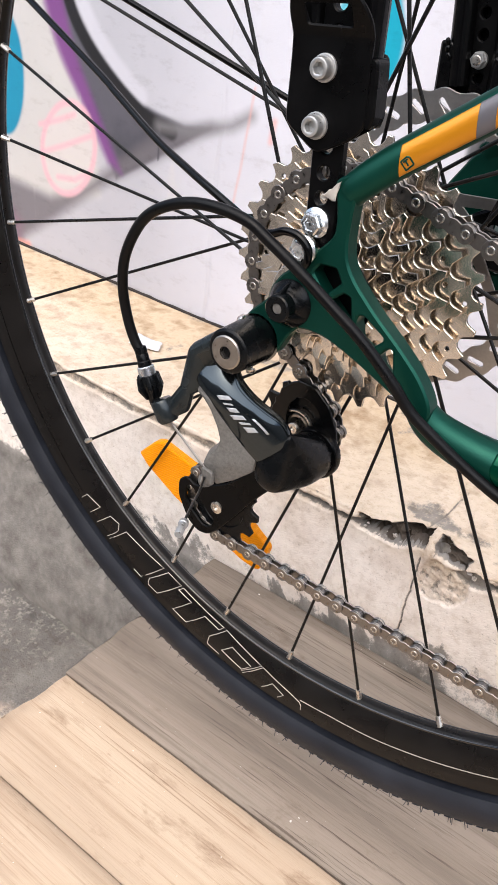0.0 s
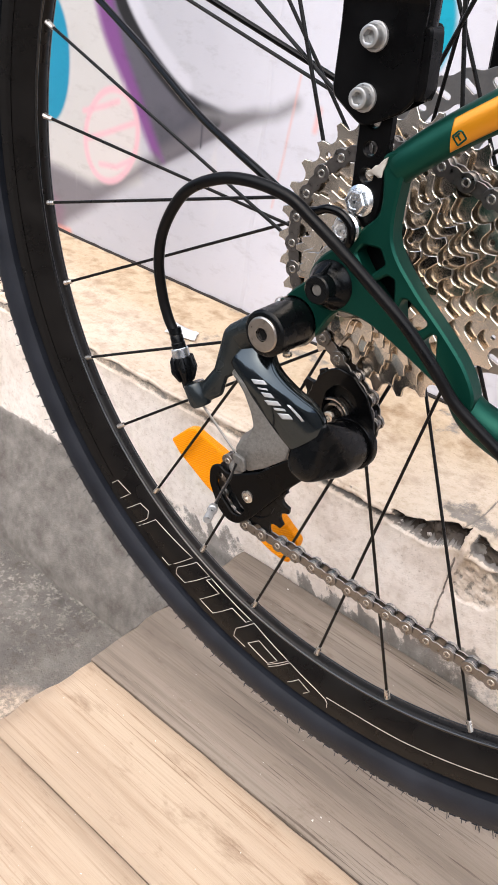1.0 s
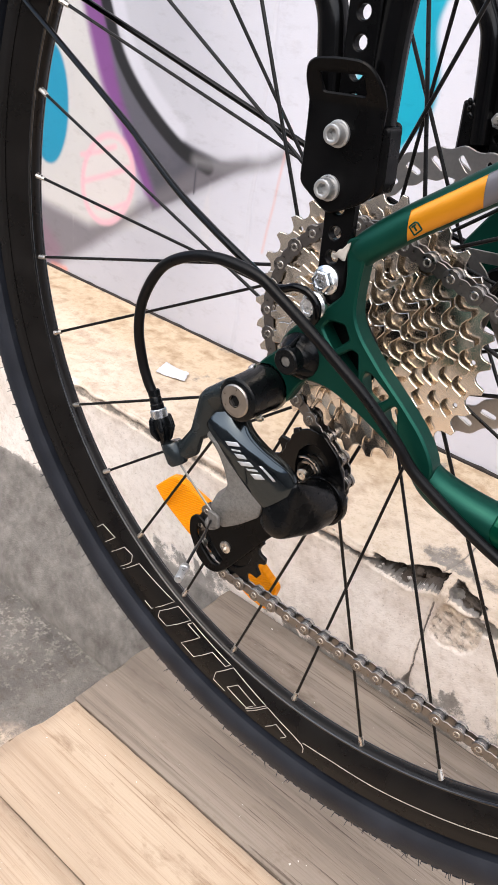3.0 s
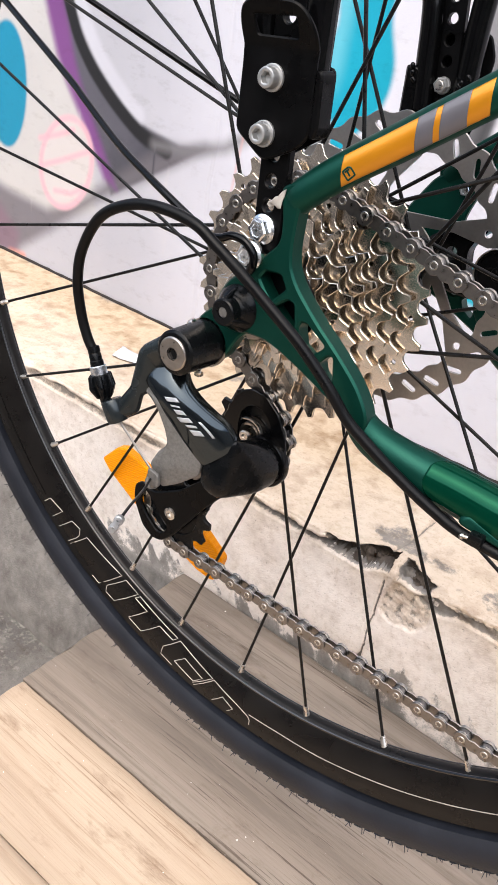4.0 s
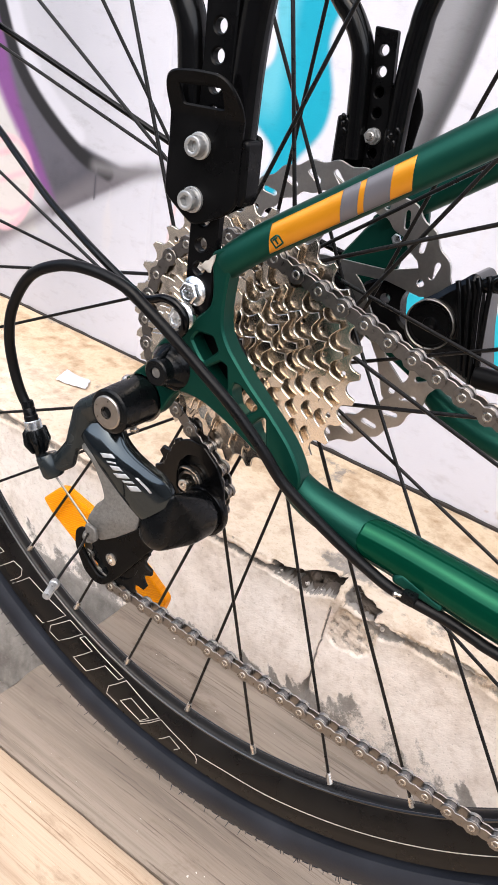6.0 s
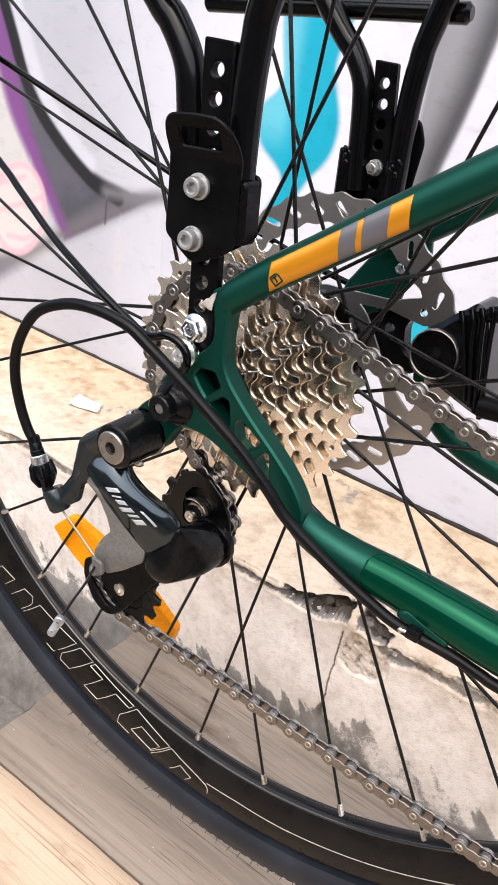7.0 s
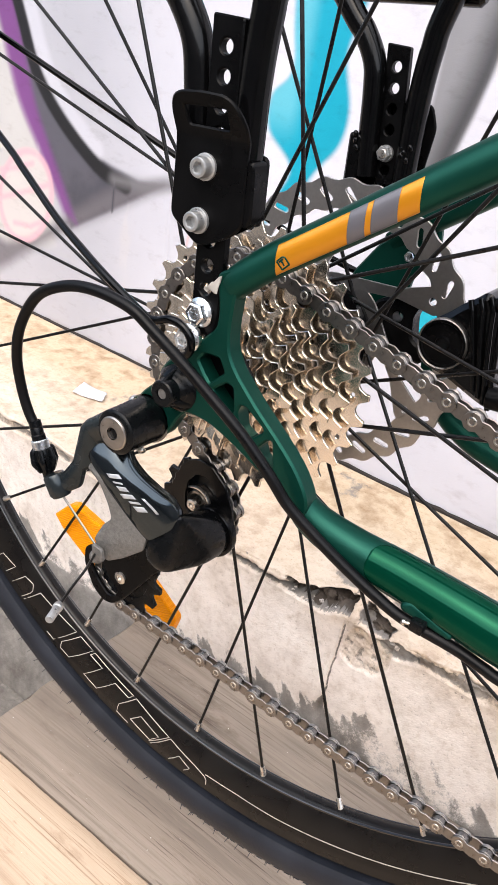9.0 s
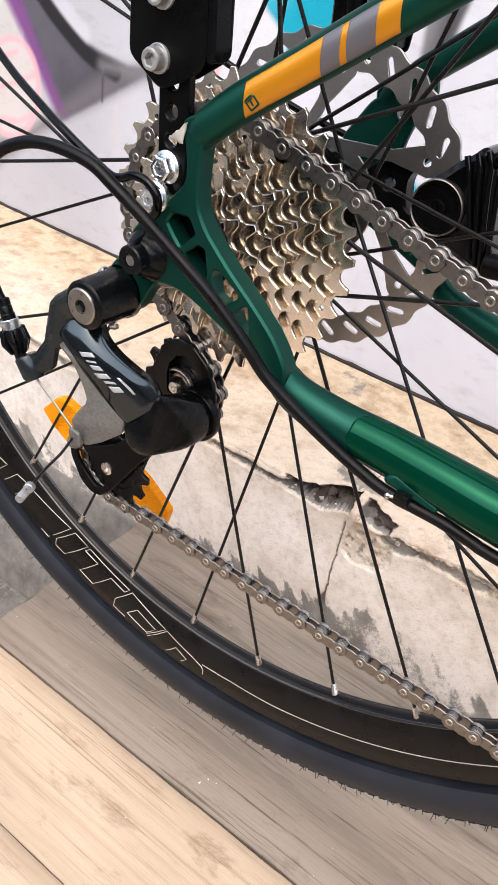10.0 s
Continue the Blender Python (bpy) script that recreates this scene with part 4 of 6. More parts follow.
def plank(x0, x1, y0, y1, material, seed, nx=90, ny=7, th=0.030, skew=0.0, dirt_shade=0.0):
    """One board: slightly worn long edges, an uneven sawn end, a shallow crown and dents."""
    r = random.Random(seed)
    bm = bmesh.new()
    xs = [x0 + (x1 - x0) * (i / nx) ** 1.6 for i in range(nx + 1)]
    prof = [(y0 + 0.0004, -th), (y0, -0.006), (y0 + 0.0004, -0.0010), (y0 + 0.0022, -0.0001)]
    prof += [(y0 + 0.0022 + (y1 - y0 - 0.0044) * k / ny, 0.0) for k in range(1, ny)]
    prof += [(y1 - 0.0022, -0.0001), (y1 - 0.0004, -0.0010), (y1, -0.006), (y1 - 0.0004, -th)]
    endw = [r.uniform(-1, 1) for _ in prof]
    rings = []
    for i, x in enumerate(xs):
        ring = []
        for k, (y, z) in enumerate(prof):
            edge = k in (1, 2, 3) or k in (len(prof) - 2, len(prof) - 3, len(prof) - 4)
            w = noise.noise(Vector((x * 22, y * 30, seed))) * 0.0012 + noise.noise(Vector((x * 90, y * 60, seed + 5))) * 0.0006
            dx = (0.0011 * endw[k] + 0.003 * noise.noise(Vector((y * 30, 3, 0)))) if i == 0 else 0
            ring.append(bm.verts.new((x + dx + skew * (y - y1) * (1 - i / nx), y + (w * (0.45 if edge else 0.3)), z + (w * 0.35 if z > -0.01 else 0))))
        rings.append(ring)
    m = len(prof)
    for a, b in zip(rings, rings[1:]):
        for k in range(m):
            bm.faces.new((a[k], a[(k + 1) % m], b[(k + 1) % m], b[k]))
    bm.faces.new(rings[0])
    bm.faces.new(rings[-1])
    ob = part("plank", bm, material, deck, "", 50)
    co = np.array([v.co for v in ob.data.vertices])
    side = np.minimum(co[:, 1] - y0, y1 - co[:, 1])
    worn_shade = np.maximum(np.exp(-np.maximum(side, 0) / 0.0035), 0.8 * np.exp(-np.maximum(co[:, 0] - x0, 0) / 0.006))
    # dirt near the sawn end, and the tyre's soft shadow painted as a band
    worn_shade = np.maximum(worn_shade, dirt_shade * np.maximum(np.exp(-((co[:, 1] - y0 - 0.052) / 0.034) ** 2), np.exp(-(np.maximum(co[:, 0] - x0, 0) / 0.070) ** 2)))
    wa = ob.data.attributes.new("worn_shade", "FLOAT", "POINT")
    wa.data.foreach_set("value", (0.55 * worn_shade).astype(np.float32))
    return ob


plank(-0.203, 1.6, -0.0220, 0.1945, WOOD_GREY, 3, 150, 16, dirt_shade=1.15)
plank(-0.200, 1.6, -0.1250, -0.0232, WOOD_PALE, 7, 150, 9, skew=0.07)
y = -0.1253
for k, w in enumerate((0.098, 0.096, 0.099, 0.097, 0.098, 0.096, 0.098, 0.097)):
    # outer boards, out of view, are lengthened past the inner ones for the cassette's reflections
    plank(-0.207 if k < 2 else -0.40 - 0.01 * (k % 3), 1.6, y - w, y, WOOD_PALE, 11 + k, 60, 6, skew=0.07)
    y -= w + 0.0004
for x in (-0.11, 0.55, 1.2):
    part("bearer", slab(x, x + 0.07, y, 0.165, GROUND_Z, -0.0305, 0.003), WOOD_GREY, deck)

# litter on the ledge
bm = bmesh.new()
xs = [i / 9 for i in range(10)]
vs = [[bm.verts.new((-0.434 + 0.040 * u - 0.012 * v + 0.002 * noise.noise(Vector((v * 4, u, 1))), 0.292 + 0.030 * v + 0.010 * u * (1 - v), LEDGE_Z + 0.0022 + 0.004 * (u - 0.4) ** 2 + 0.0012 * noise.noise(Vector((u * 5, v * 5, 0))))) for v in xs] for u in xs]
for i in range(9):
    for j in range(9):
        bm.faces.new((vs[i][j], vs[i + 1][j], vs[i + 1][j + 1], vs[i][j + 1]))
scrap = part("paper_scrap", bm, PAPER)
mod = scrap.modifiers.new("thick", "SOLIDIFY")
mod.thickness = 0.0004
tagged(scrap, "torn scrap of white paper lying on the ledge", "paper")


# ---- the bicycle: all its numbers are measured from the rear axle's middle ----
# x runs forward, y to its left, z up; the drive side faces -y
bike = tagged(new("bicycle"), "dark green bicycle with black rear wheel and black luggage rack", "bicycle")
bike.location = (0, 0, AXLE)


def ring_y(profile, n, bm=None, closed=True):
    """A ring round the axle: profile rows (radius, y)."""
    bm = bm or bmesh.new()
    rows = [[bm.verts.new((r * math.cos(i * math.tau / n), y, r * math.sin(i * math.tau / n))) for i in range(n)] for r, y in profile]
    for a, b in list(zip(rows, rows[1:])) + ([(rows[-1], rows[0])] if closed else []):
        for i in range(n):
            j = (i + 1) % n
            bm.faces.new((a[i], a[j], b[j], b[i]))
    return bm


# -- rear wheel --


def rim_y(r):
    """Half the rim's width at radius r."""
    rows = [(0.2872, 0.0030), (0.2885, 0.0045), (0.2930, 0.0070), (0.3000, 0.0102), (0.3080, 0.0125), (0.3160, 0.0126)]
    return float(np.interp(r, *zip(*rows)))


prof = [(0.3160, -0.0126), (0.3100, -0.0127), (0.3080, -0.0125), (0.3000, -0.0102), (0.2930, -0.0070), (0.2888, -0.0047)]
prof = prof + [(0.2876, -0.0040), (0.2863, -0.0024), (0.2858, 0.0), (0.2863, 0.0024), (0.2876, 0.0040)] + [(r, -y) for r, y in prof[::-1]] + [(0.3120, 0.0100), (0.3080, 0.0), (0.3120, -0.0100)]
wheel = part("rear_wheel", ring_y(prof, 256), RIM_BLACK, bike, "black deep-section rim laced with black spokes", 30)
for sy in (-1, 1):
    bead = [(0.2883 + 0.0012 * math.sin(radians(a)), sy * (0.0042 + 0.0012 * math.cos(radians(a)))) for a in range(0, 360, 30)]
    part("rim_edge", ring_y(bead, 256), RIM_BEAD, wheel, "shiny rounded inner rim edge", 60)

# tyre: round section, bead tucked into the rim, tread shoulders
TYRE_C, TYRE_W = 0.3308, 0.0188
tp = []
for k in range(29):
    a = radians(-128 + 256 * k / 28)
    bulge = 1.0 + (0.012 if abs(abs(math.degrees(a)) - 62) < 6 else 0.0)
    tp.append((TYRE_C + TYRE_W * math.cos(a) * (0.97 if math.cos(a) > 0 else 0.92) * bulge, TYRE_W * math.sin(a) * bulge))
part("tyre", ring_y(tp, 300), RUBBER, wheel, "black rubber tyre with moulding hairs")
# low tread blocks along both shoulders, and a finely ribbed crown
bm = bmesh.new()
rng = random.Random(9)
for i in range(300):
    a0 = math.tau * i / 300
    for ang, w, dep in ((-44, 0.0036, 0.0009), (-32, 0.0036, 0.0009), (-18, 0.0042, 0.0008), (0, 0.0042, 0.0008), (18, 0.0042, 0.0008), (32, 0.0036, 0.0009), (44, 0.0036, 0.0009)):
        t = radians(ang)
        er, ey = math.cos(t), math.sin(t)
        da = math.tau / 300 * (0.30 + 0.06 * ((i + int(ang / 10)) % 2))
        ca = a0 + (0.5 if int(abs(ang)) % 4 else 0.0) * math.tau / 300
        vs = []
        for lift in (-0.0006, dep):
            q = TYRE_W * 0.97 + lift
            for sa, sw in ((-1, -1), (1, -1), (1, 1), (-1, 1)):
                rr = TYRE_C + q * er - sw * w * 0.5 * ey * 0.9
                yy = q * ey + sw * w * 0.5 * er
                an = ca + sa * da * (0.85 if lift > 0 else 1.0)
                vs.append(bm.verts.new((rr * math.cos(an), yy, rr * math.sin(an))))
        bm.faces.new(vs[4:])
        for k in range(4):
            bm.faces.new((vs[k], vs[(k + 1) % 4], vs[4 + (k + 1) % 4], vs[4 + k]))
tagged(part("tread", bm, RUBBER, wheel, "low black tread blocks"), kind="stuff")
bm = bmesh.new()
for i in range(210):
    a = math.tau * (i + rng.uniform(-0.15, 0.15)) / 210
    for t0 in ((-50, -30) if i % 3 else (-50, -43, -30)):
        t = radians(t0 + rng.uniform(-3, 3))
        d = Vector((math.cos(a) * math.cos(t), math.sin(t), math.sin(a) * math.cos(t)))
        p = Vector((TYRE_C * math.cos(a), 0, TYRE_C * math.sin(a))) + d * (TYRE_W * 0.98)
        lean = Vector((rng.uniform(-1, 1), rng.uniform(-1, 1), rng.uniform(-1, 1))) * 0.5
        turned(p, p + (d + lean).normalized(), [(0, 0.00032), (rng.uniform(0.0022, 0.0050), 0.00018), (0.0051, 0)][:2], 5, bm)
tagged(part("moulding_hair", bm, RUBBER, wheel, "fine rubber moulding hairs"), kind="stuff")


def on_rim(deg, r, lift=0.00025):
    a = radians(deg)
    return (r * math.cos(a), -rim_y(r) - lift, r * math.sin(a))


def rim_line(rows, w=0.00030, closed=False):
    """A thin printed outline on the rim's flank through (degrees, radius) rows."""
    if closed:
        rows = rows + rows[:1]
    pts = []
    for (a0, r0), (a1, r1) in zip(rows, rows[1:]):
        k = max(2, int(abs(a1 - a0) / 1.2))
        pts += [on_rim(a0 + (a1 - a0) * j / k, r0 + (r1 - r0) * j / k) for j in range(k)]
    pts.append(on_rim(*rows[-1]))
    return sweep(pts, w, 6, smooth=False)


# angular outlined shapes of the rim's print
for rows, cl in (([(-128.88, 0.3105), (-128.74, 0.3039), (-126.09, 0.3005), (-126.46, 0.3116)], False),
             ([(-124.78, 0.3115), (-124.14, 0.2981), (-122.48, 0.2963), (-121.8, 0.2997), (-121.81, 0.3028), (-122.32, 0.3118)], False),
             ([(-121.81, 0.3114), (-120.84, 0.2955), (-113.07, 0.2915), (-114.86, 0.3113), (-116.32, 0.3117)], False),
             ([(-113.72, 0.3057), (-113.29, 0.3109), (-111.54, 0.3102), (-109.38, 0.2912), (-112.14, 0.2913)], True),
             ([(-109.34, 0.2946), (-108.91, 0.2912), (-100.66, 0.2927), (-101.18, 0.2962), (-103.92, 0.2955), (-105.8, 0.3101), (-108.42, 0.3097), (-106.7, 0.2947)], True),
             ([(-99.57, 0.3127), (-101.68, 0.3119), (-101.89, 0.3049), (-100.1, 0.2928), (-93.3, 0.2981), (-95.78, 0.3115)], False),
             ([(-99.43, 0.3074), (-98.22, 0.2999), (-94.68, 0.3032), (-95.76, 0.3101)], True),
             ([(-95.53, 0.3127), (-92.99, 0.2983), (-88.37, 0.3031), (-86.71, 0.3055), (-86.33, 0.3073), (-86.29, 0.3108)], False),
             ([(-92.33, 0.3127), (-90.97, 0.3046), (-89.02, 0.3077), (-89.81, 0.3124)], False)):
    part("rim_print", rim_line(rows, closed=cl), LINE, wheel, "pale outlined angular rim print")
part("rim_stripe", rim_line([(-86.64, 0.3039), (-85.62, 0.3037), (-82, 0.3034), (-76, 0.3044), (60, 0.3044)]), LINE, wheel, "thin pale line round the rim")
part("rim_stripe", rim_line([(-129.5, 0.3060), (-136, 0.3050), (-280, 0.3050)], 0.00022), BLACK, wheel, "thin black line round the rim")

# hub, spokes, nipples
hub = turned((0, -0.068, 0), (0, 0.070, 0), [(0, 0), (0, 0.0095), (0.043, 0.0095), (0.043, 0.0345), (0.0445, 0.0352), (0.0475, 0.0352), (0.050, 0.0250), (0.056, 0.0150), (0.090, 0.0150), (0.096, 0.0250), (0.0985, 0.0340), (0.1025, 0.0340), (0.104, 0.0300), (0.122, 0.0200), (0.122, 0.0095), (0.138, 0.0095), (0.138, 0)], 48)
part("hub", hub, BLACK_GLOSS, wheel, "glossy black hub")
FLANGE = {0: (-0.0215, 0.030), 1: (0.0355, 0.030)}
NIP_R = 0.2852
for k in range(32):
    th = radians(168.3 + k * 11.25)
    side = k % 2
    d = 1 if k % 4 < 2 else -1
    fy, fr = FLANGE[side]
    ha = th + d * radians(70)
    elbow = 0.0016 if (k // 2) % 2 else -0.0016
    h = Vector((fr * math.cos(ha), fy + elbow, fr * math.sin(ha)))
    r0 = Vector((NIP_R * math.cos(th), 0.0008 if side else -0.0008, NIP_R * math.sin(th)))
    u = (h - r0).normalized()
    bm = turned(h - u * 0.001, r0, [(0, 0.0009), (0.010, 0.00105), (0.030, 0.0010), ((r0 - h).length + 0.001, 0.0010)], 10)
    part("spoke", bm, SPOKE, wheel)
    nb = turned(r0 - u * 0.004, r0 + u * 0.02, [(0, 0), (0, 0.0022), (0.0034, 0.0022), (0.0040, 0.0019), (0.0092, 0.0017), (0.0100, 0.0013), (0.0100, 0)], 8)
    part("nipple", nb, STAINLESS, wheel, "bright brass-silver spoke nipple" if k == 0 else "")

# brake disc: wavy rim, slanted slots, open arms
def disc_outline(r, amp, waves, n=216):
    return [((r + amp * math.cos(waves * i * math.tau / n)) * math.cos(i * math.tau / n), (r + amp * math.cos(waves * i * math.tau / n)) * math.sin(i * math.tau / n)) for i in range(n)]


def slot(deg, r, length, width, tilt):
    c = Vector((r * math.cos(radians(deg)), r * math.sin(radians(deg))))
    u = Vector((math.cos(radians(deg + tilt)), math.sin(radians(deg + tilt))))
    v = Vector((-u.y, u.x))
    out = []
    for s in (1, -1):
        for j in range(5):
            a = radians(-90 + 45 * j)
            q = c + (u * (length / 2 - width / 2 + width / 2 * math.cos(a)) + v * (width / 2 * math.sin(a))) * s
            out.append((q.x, q.y))
    return out


slots = [slot(k * 12 - 1, 0.0716, 0.0098, 0.0030, 41) for k in range(30)]
bm = plate(disc_outline(0.0795, 0.0010, 30), 0.0562, 0.0580, slots + [disc_outline(0.0636, -0.0008, 30)], 0.0002)
part("brake_disc", bm, ROTOR_STEEL, wheel, "slotted steel brake disc with a wavy rim", 25)
for k in range(6):
    a0, a1 = radians(84 + 60 * k), radians(31 + 60 * k)
    p, q = Vector((0.0275 * math.cos(a0), 0.0275 * math.sin(a0))), Vector((0.0640 * math.cos(a1), 0.0640 * math.sin(a1)))
    u = (q - p).normalized()
    v = Vector((-u.y, u.x))
    mid = p + (q - p) * 0.6
    arm = [p - v * 0.0034, mid - v * 0.0028, q - v * 0.0072 - u * 0.001, q + u * 0.004 - v * 0.006, q + u * 0.004 + v * 0.010, q + v * 0.0085, mid + v * 0.0030, p + v * 0.0034]
    part("disc_arm", plate([tuple(w) for w in arm], 0.0564, 0.0578, [disc((q - u * 0.002).x, (q - u * 0.002).y, 0.0021, 12)], 0.0001), ROTOR_STEEL, wheel, "slanted steel arm of the brake disc", 25)
part("disc_carrier", plate(disc(0, 0, 0.0305, 48), 0.0565, 0.0577, [disc(0, 0, 0.0160, 40)], 0.0001), ROTOR_STEEL, wheel)
part("disc_lockring", turned((0, 0.054, 0), (0, 0.064, 0), [(0, 0.016), (0, 0.0235), (0.0060, 0.0235), (0.0075, 0.0200), (0.0075, 0.016)], 40, closed=True), BLACK, wheel)

# amber reflector clipped between the spokes
rp = [(-0.1485, -0.1830), (-0.1350, -0.1678), (-0.1292, -0.1655), (-0.1005, -0.1718), (-0.0540, -0.1902), (-0.0332, -0.2040), (-0.0328, -0.2072), (-0.0372, -0.2250), (-0.0400, -0.2262), (-0.0515, -0.2252), (-0.0900, -0.2125), (-0.1140, -0.2040), (-0.1400, -0.1905)]
part("reflector", plate(rounded(rp, 0.0014), -0.0022, 0.0050, (), 0.0010), AMBER, wheel, "orange prismatic spoke reflector")

# -- frame --
frame_ob = part("frame", rod((0, -0.0665, 0), (0, -0.0790, 0), 0.0115, 0.0112, 40, 0.001), GREEN, bike, "dark green metallic frame", 35)
win = [[(0.0086, 0.0167), (0.0110, 0.0206), (0.0188, 0.0213), (0.0225, 0.0160), (0.0161, 0.0089), (0.0124, 0.0124)],
       [(0.0180, 0.0068), (0.0244, 0.0122), (0.0278, 0.0115), (0.0301, 0.0016), (0.0288, -0.0015)],
       [(0.0321, 0.0019), (0.0329, 0.0054), (0.0356, 0.0058), (0.0459, -0.0002), (0.0455, -0.0020), (0.0398, -0.0078), (0.0346, -0.0054)],
       [(0.0448, -0.0090), (0.0489, -0.0038), (0.0508, -0.0035), (0.0535, -0.0151), (0.0524, -0.0168), (0.0470, -0.0133)]]
GUSSET = [(-0.0020, 0.0288), (0.0110, 0.0502), (0.0235, 0.0574), (0.0410, 0.0700), (0.0440, 0.0570), (0.0375, 0.0490), (0.0335, 0.0353), (0.0325, 0.0200), (0.0310, 0.0060), (0.0120, 0.0080), (0.0005, 0.0169)]
outl = [(0.0237, 0.0590), (0.0215, 0.0600), (0.0150, 0.0575), (0.0112, 0.0545), (0.0134, 0.0479), (0.0152, 0.0400), (0.0152, 0.0330), (0.0097, 0.0272), (0.0040, 0.0200), (-0.0070, 0.0110), (-0.0120, 0.0020), (-0.0110, -0.0080), (-0.0040, -0.0120), (0.0098, -0.0090), (0.0193, -0.0092), (0.0324, -0.0134), (0.0453, -0.0186), (0.0581, -0.0240), (0.0670, -0.0300), (0.0730, -0.0296), (0.0730, -0.0226), (0.0695, -0.0165), (0.0637, -0.0098), (0.0533, -0.0014), (0.0397, 0.0085), (0.0285, 0.0181), (0.0247, 0.0229), (0.0226, 0.0272), (0.0216, 0.0340), (0.0214, 0.0436), (0.0218, 0.0528)]
for s in (-1, 1):
    ya, yb = (-0.0788, -0.0698) if s < 0 else (0.0698, 0.0788)
    ob = part("dropout", plate(rounded(outl, 0.004), ya, yb, [rounded(w, 0.0010, 2) for w in win], 0.0009), GREEN, frame_ob, "green dropout plate with open windows", 40)
part("brake_mount_plate", plate(rounded(GUSSET, 0.004), 0.0690, 0.0735, (), 0.0010), GREEN, frame_ob, "green plate that carries the brake")
# black plate added to give the first two windows a dark, shaded depth
part("window_shade_plate", plate(rounded([(0.0040, 0.0160), (0.0100, 0.0240), (0.0215, 0.0240), (0.0315, 0.0140), (0.0335, 0.0000), (0.0295, -0.0050), (0.0160, 0.0020)], 0.003), -0.0692, -0.0675, (), 0.0004), BLACK, frame_ob, "black plate added behind the dropout windows to darken them")
SS = [(0.0172, -0.0740, 0.0505), (0.0208, -0.0736, 0.0553), (0.0330, -0.0706, 0.0665), (0.0524, -0.0658, 0.0818), (0.0691, -0.0625, 0.0949), (0.0844, -0.0594, 0.1069), (0.0962, -0.0571, 0.1162), (0.1300, -0.0500, 0.1428), (0.2000, -0.0360, 0.1980), (0.2450, -0.0270, 0.2330)]
CS = [(0.0560, -0.0728, -0.0150), (0.0640, -0.0725, -0.0240), (0.0740, -0.0708, -0.0330), (0.0930, -0.0672, -0.0392), (0.1165, -0.0645, -0.0418), (0.1423, -0.0630, -0.0446), (0.1640, -0.0612, -0.0474), (0.2300, -0.0540, -0.0550), (0.3200, -0.0470, -0.0640), (0.4100, -0.0400, -0.0720)]
ssr = [0.0060, 0.0066, 0.0069, 0.0071, 0.0072, 0.0073, 0.0074, 0.0076, 0.0080, 0.0082]
csr = [0.0056, 0.0064, 0.0080, 0.0094, 0.0102, 0.0110, 0.0117, 0.0130, 0.0136, 0.0138]
for s in (1, -1):
    flip = [(x, y * s, z) for x, y, z in SS]
    part("seat_stay", sweep(flip, ssr, 24, 8, flat=0.95), GREEN, frame_ob, "green metallic seat stay")
    far = s < 0
    flip = [(x, y * s, z + (0.004 if far else 0.0)) for x, y, z in CS]
    part("chain_stay", sweep(flip, [r * 0.78 for r in csr] if far else csr, 28, 8, flat=0.95), GREEN, frame_ob, "green metallic chain stay")
# clear glossy film on the drive-side chain stay
fp = [q for q in spline([(*p, r) for p, r in zip(CS, csr)], 24) if 0.1000 < q[0] < 0.33]
bm = bmesh.new()
rows = []
for q, w in zip(fp, fp[1:]):
    d = Vector(w[:3] - q[:3]).normalized()
    a = (Vector((0, -1, 0)) + d * d.y).normalized()
    b = d.cross(a)
    b = -b if b.z < 0 else b
    half = 62 * math.sqrt(max(0.02, 1 - max(0.0, 1 - (q[0] - 0.1000) / 0.009) ** 2))
    rows.append([bm.verts.new(Vector(q[:3]) + (a * math.cos(g) * 0.95 + b * math.sin(g)) * (q[3] + 0.00012)) for g in [radians(34 - half + 2 * half * k / 28) for k in range(29)]])
for u, v in zip(rows, rows[1:]):
    for k in range(28):
        bm.faces.new((u[k], u[k + 1], v[k + 1], v[k]))
guard = part("gloss_film", bm, GREEN_FILM, frame_ob, "glossy green chain stay guard")
mod = guard.modifiers.new("thick", "SOLIDIFY")
mod.thickness, mod.offset = 0.00012, 1
part("bottom_bracket", turned((0.4200, -0.0400, -0.0730), (0.4200, 0.0400, -0.0730), [(0, 0), (0, 0.0200), (0.002, 0.0215), (0.078, 0.0215), (0.080, 0.0200), (0.080, 0)], 32), GREEN, frame_ob)
part("stay_bridge", rod((0.3350, -0.0450, -0.0655), (0.3350, 0.0450, -0.0655), 0.0090), GREEN, frame_ob)

# printed bands on the drive-side seat stay
sp = [np.array(q) for q in spline([(*p, r) for p, r in zip(SS, ssr)], 60)]


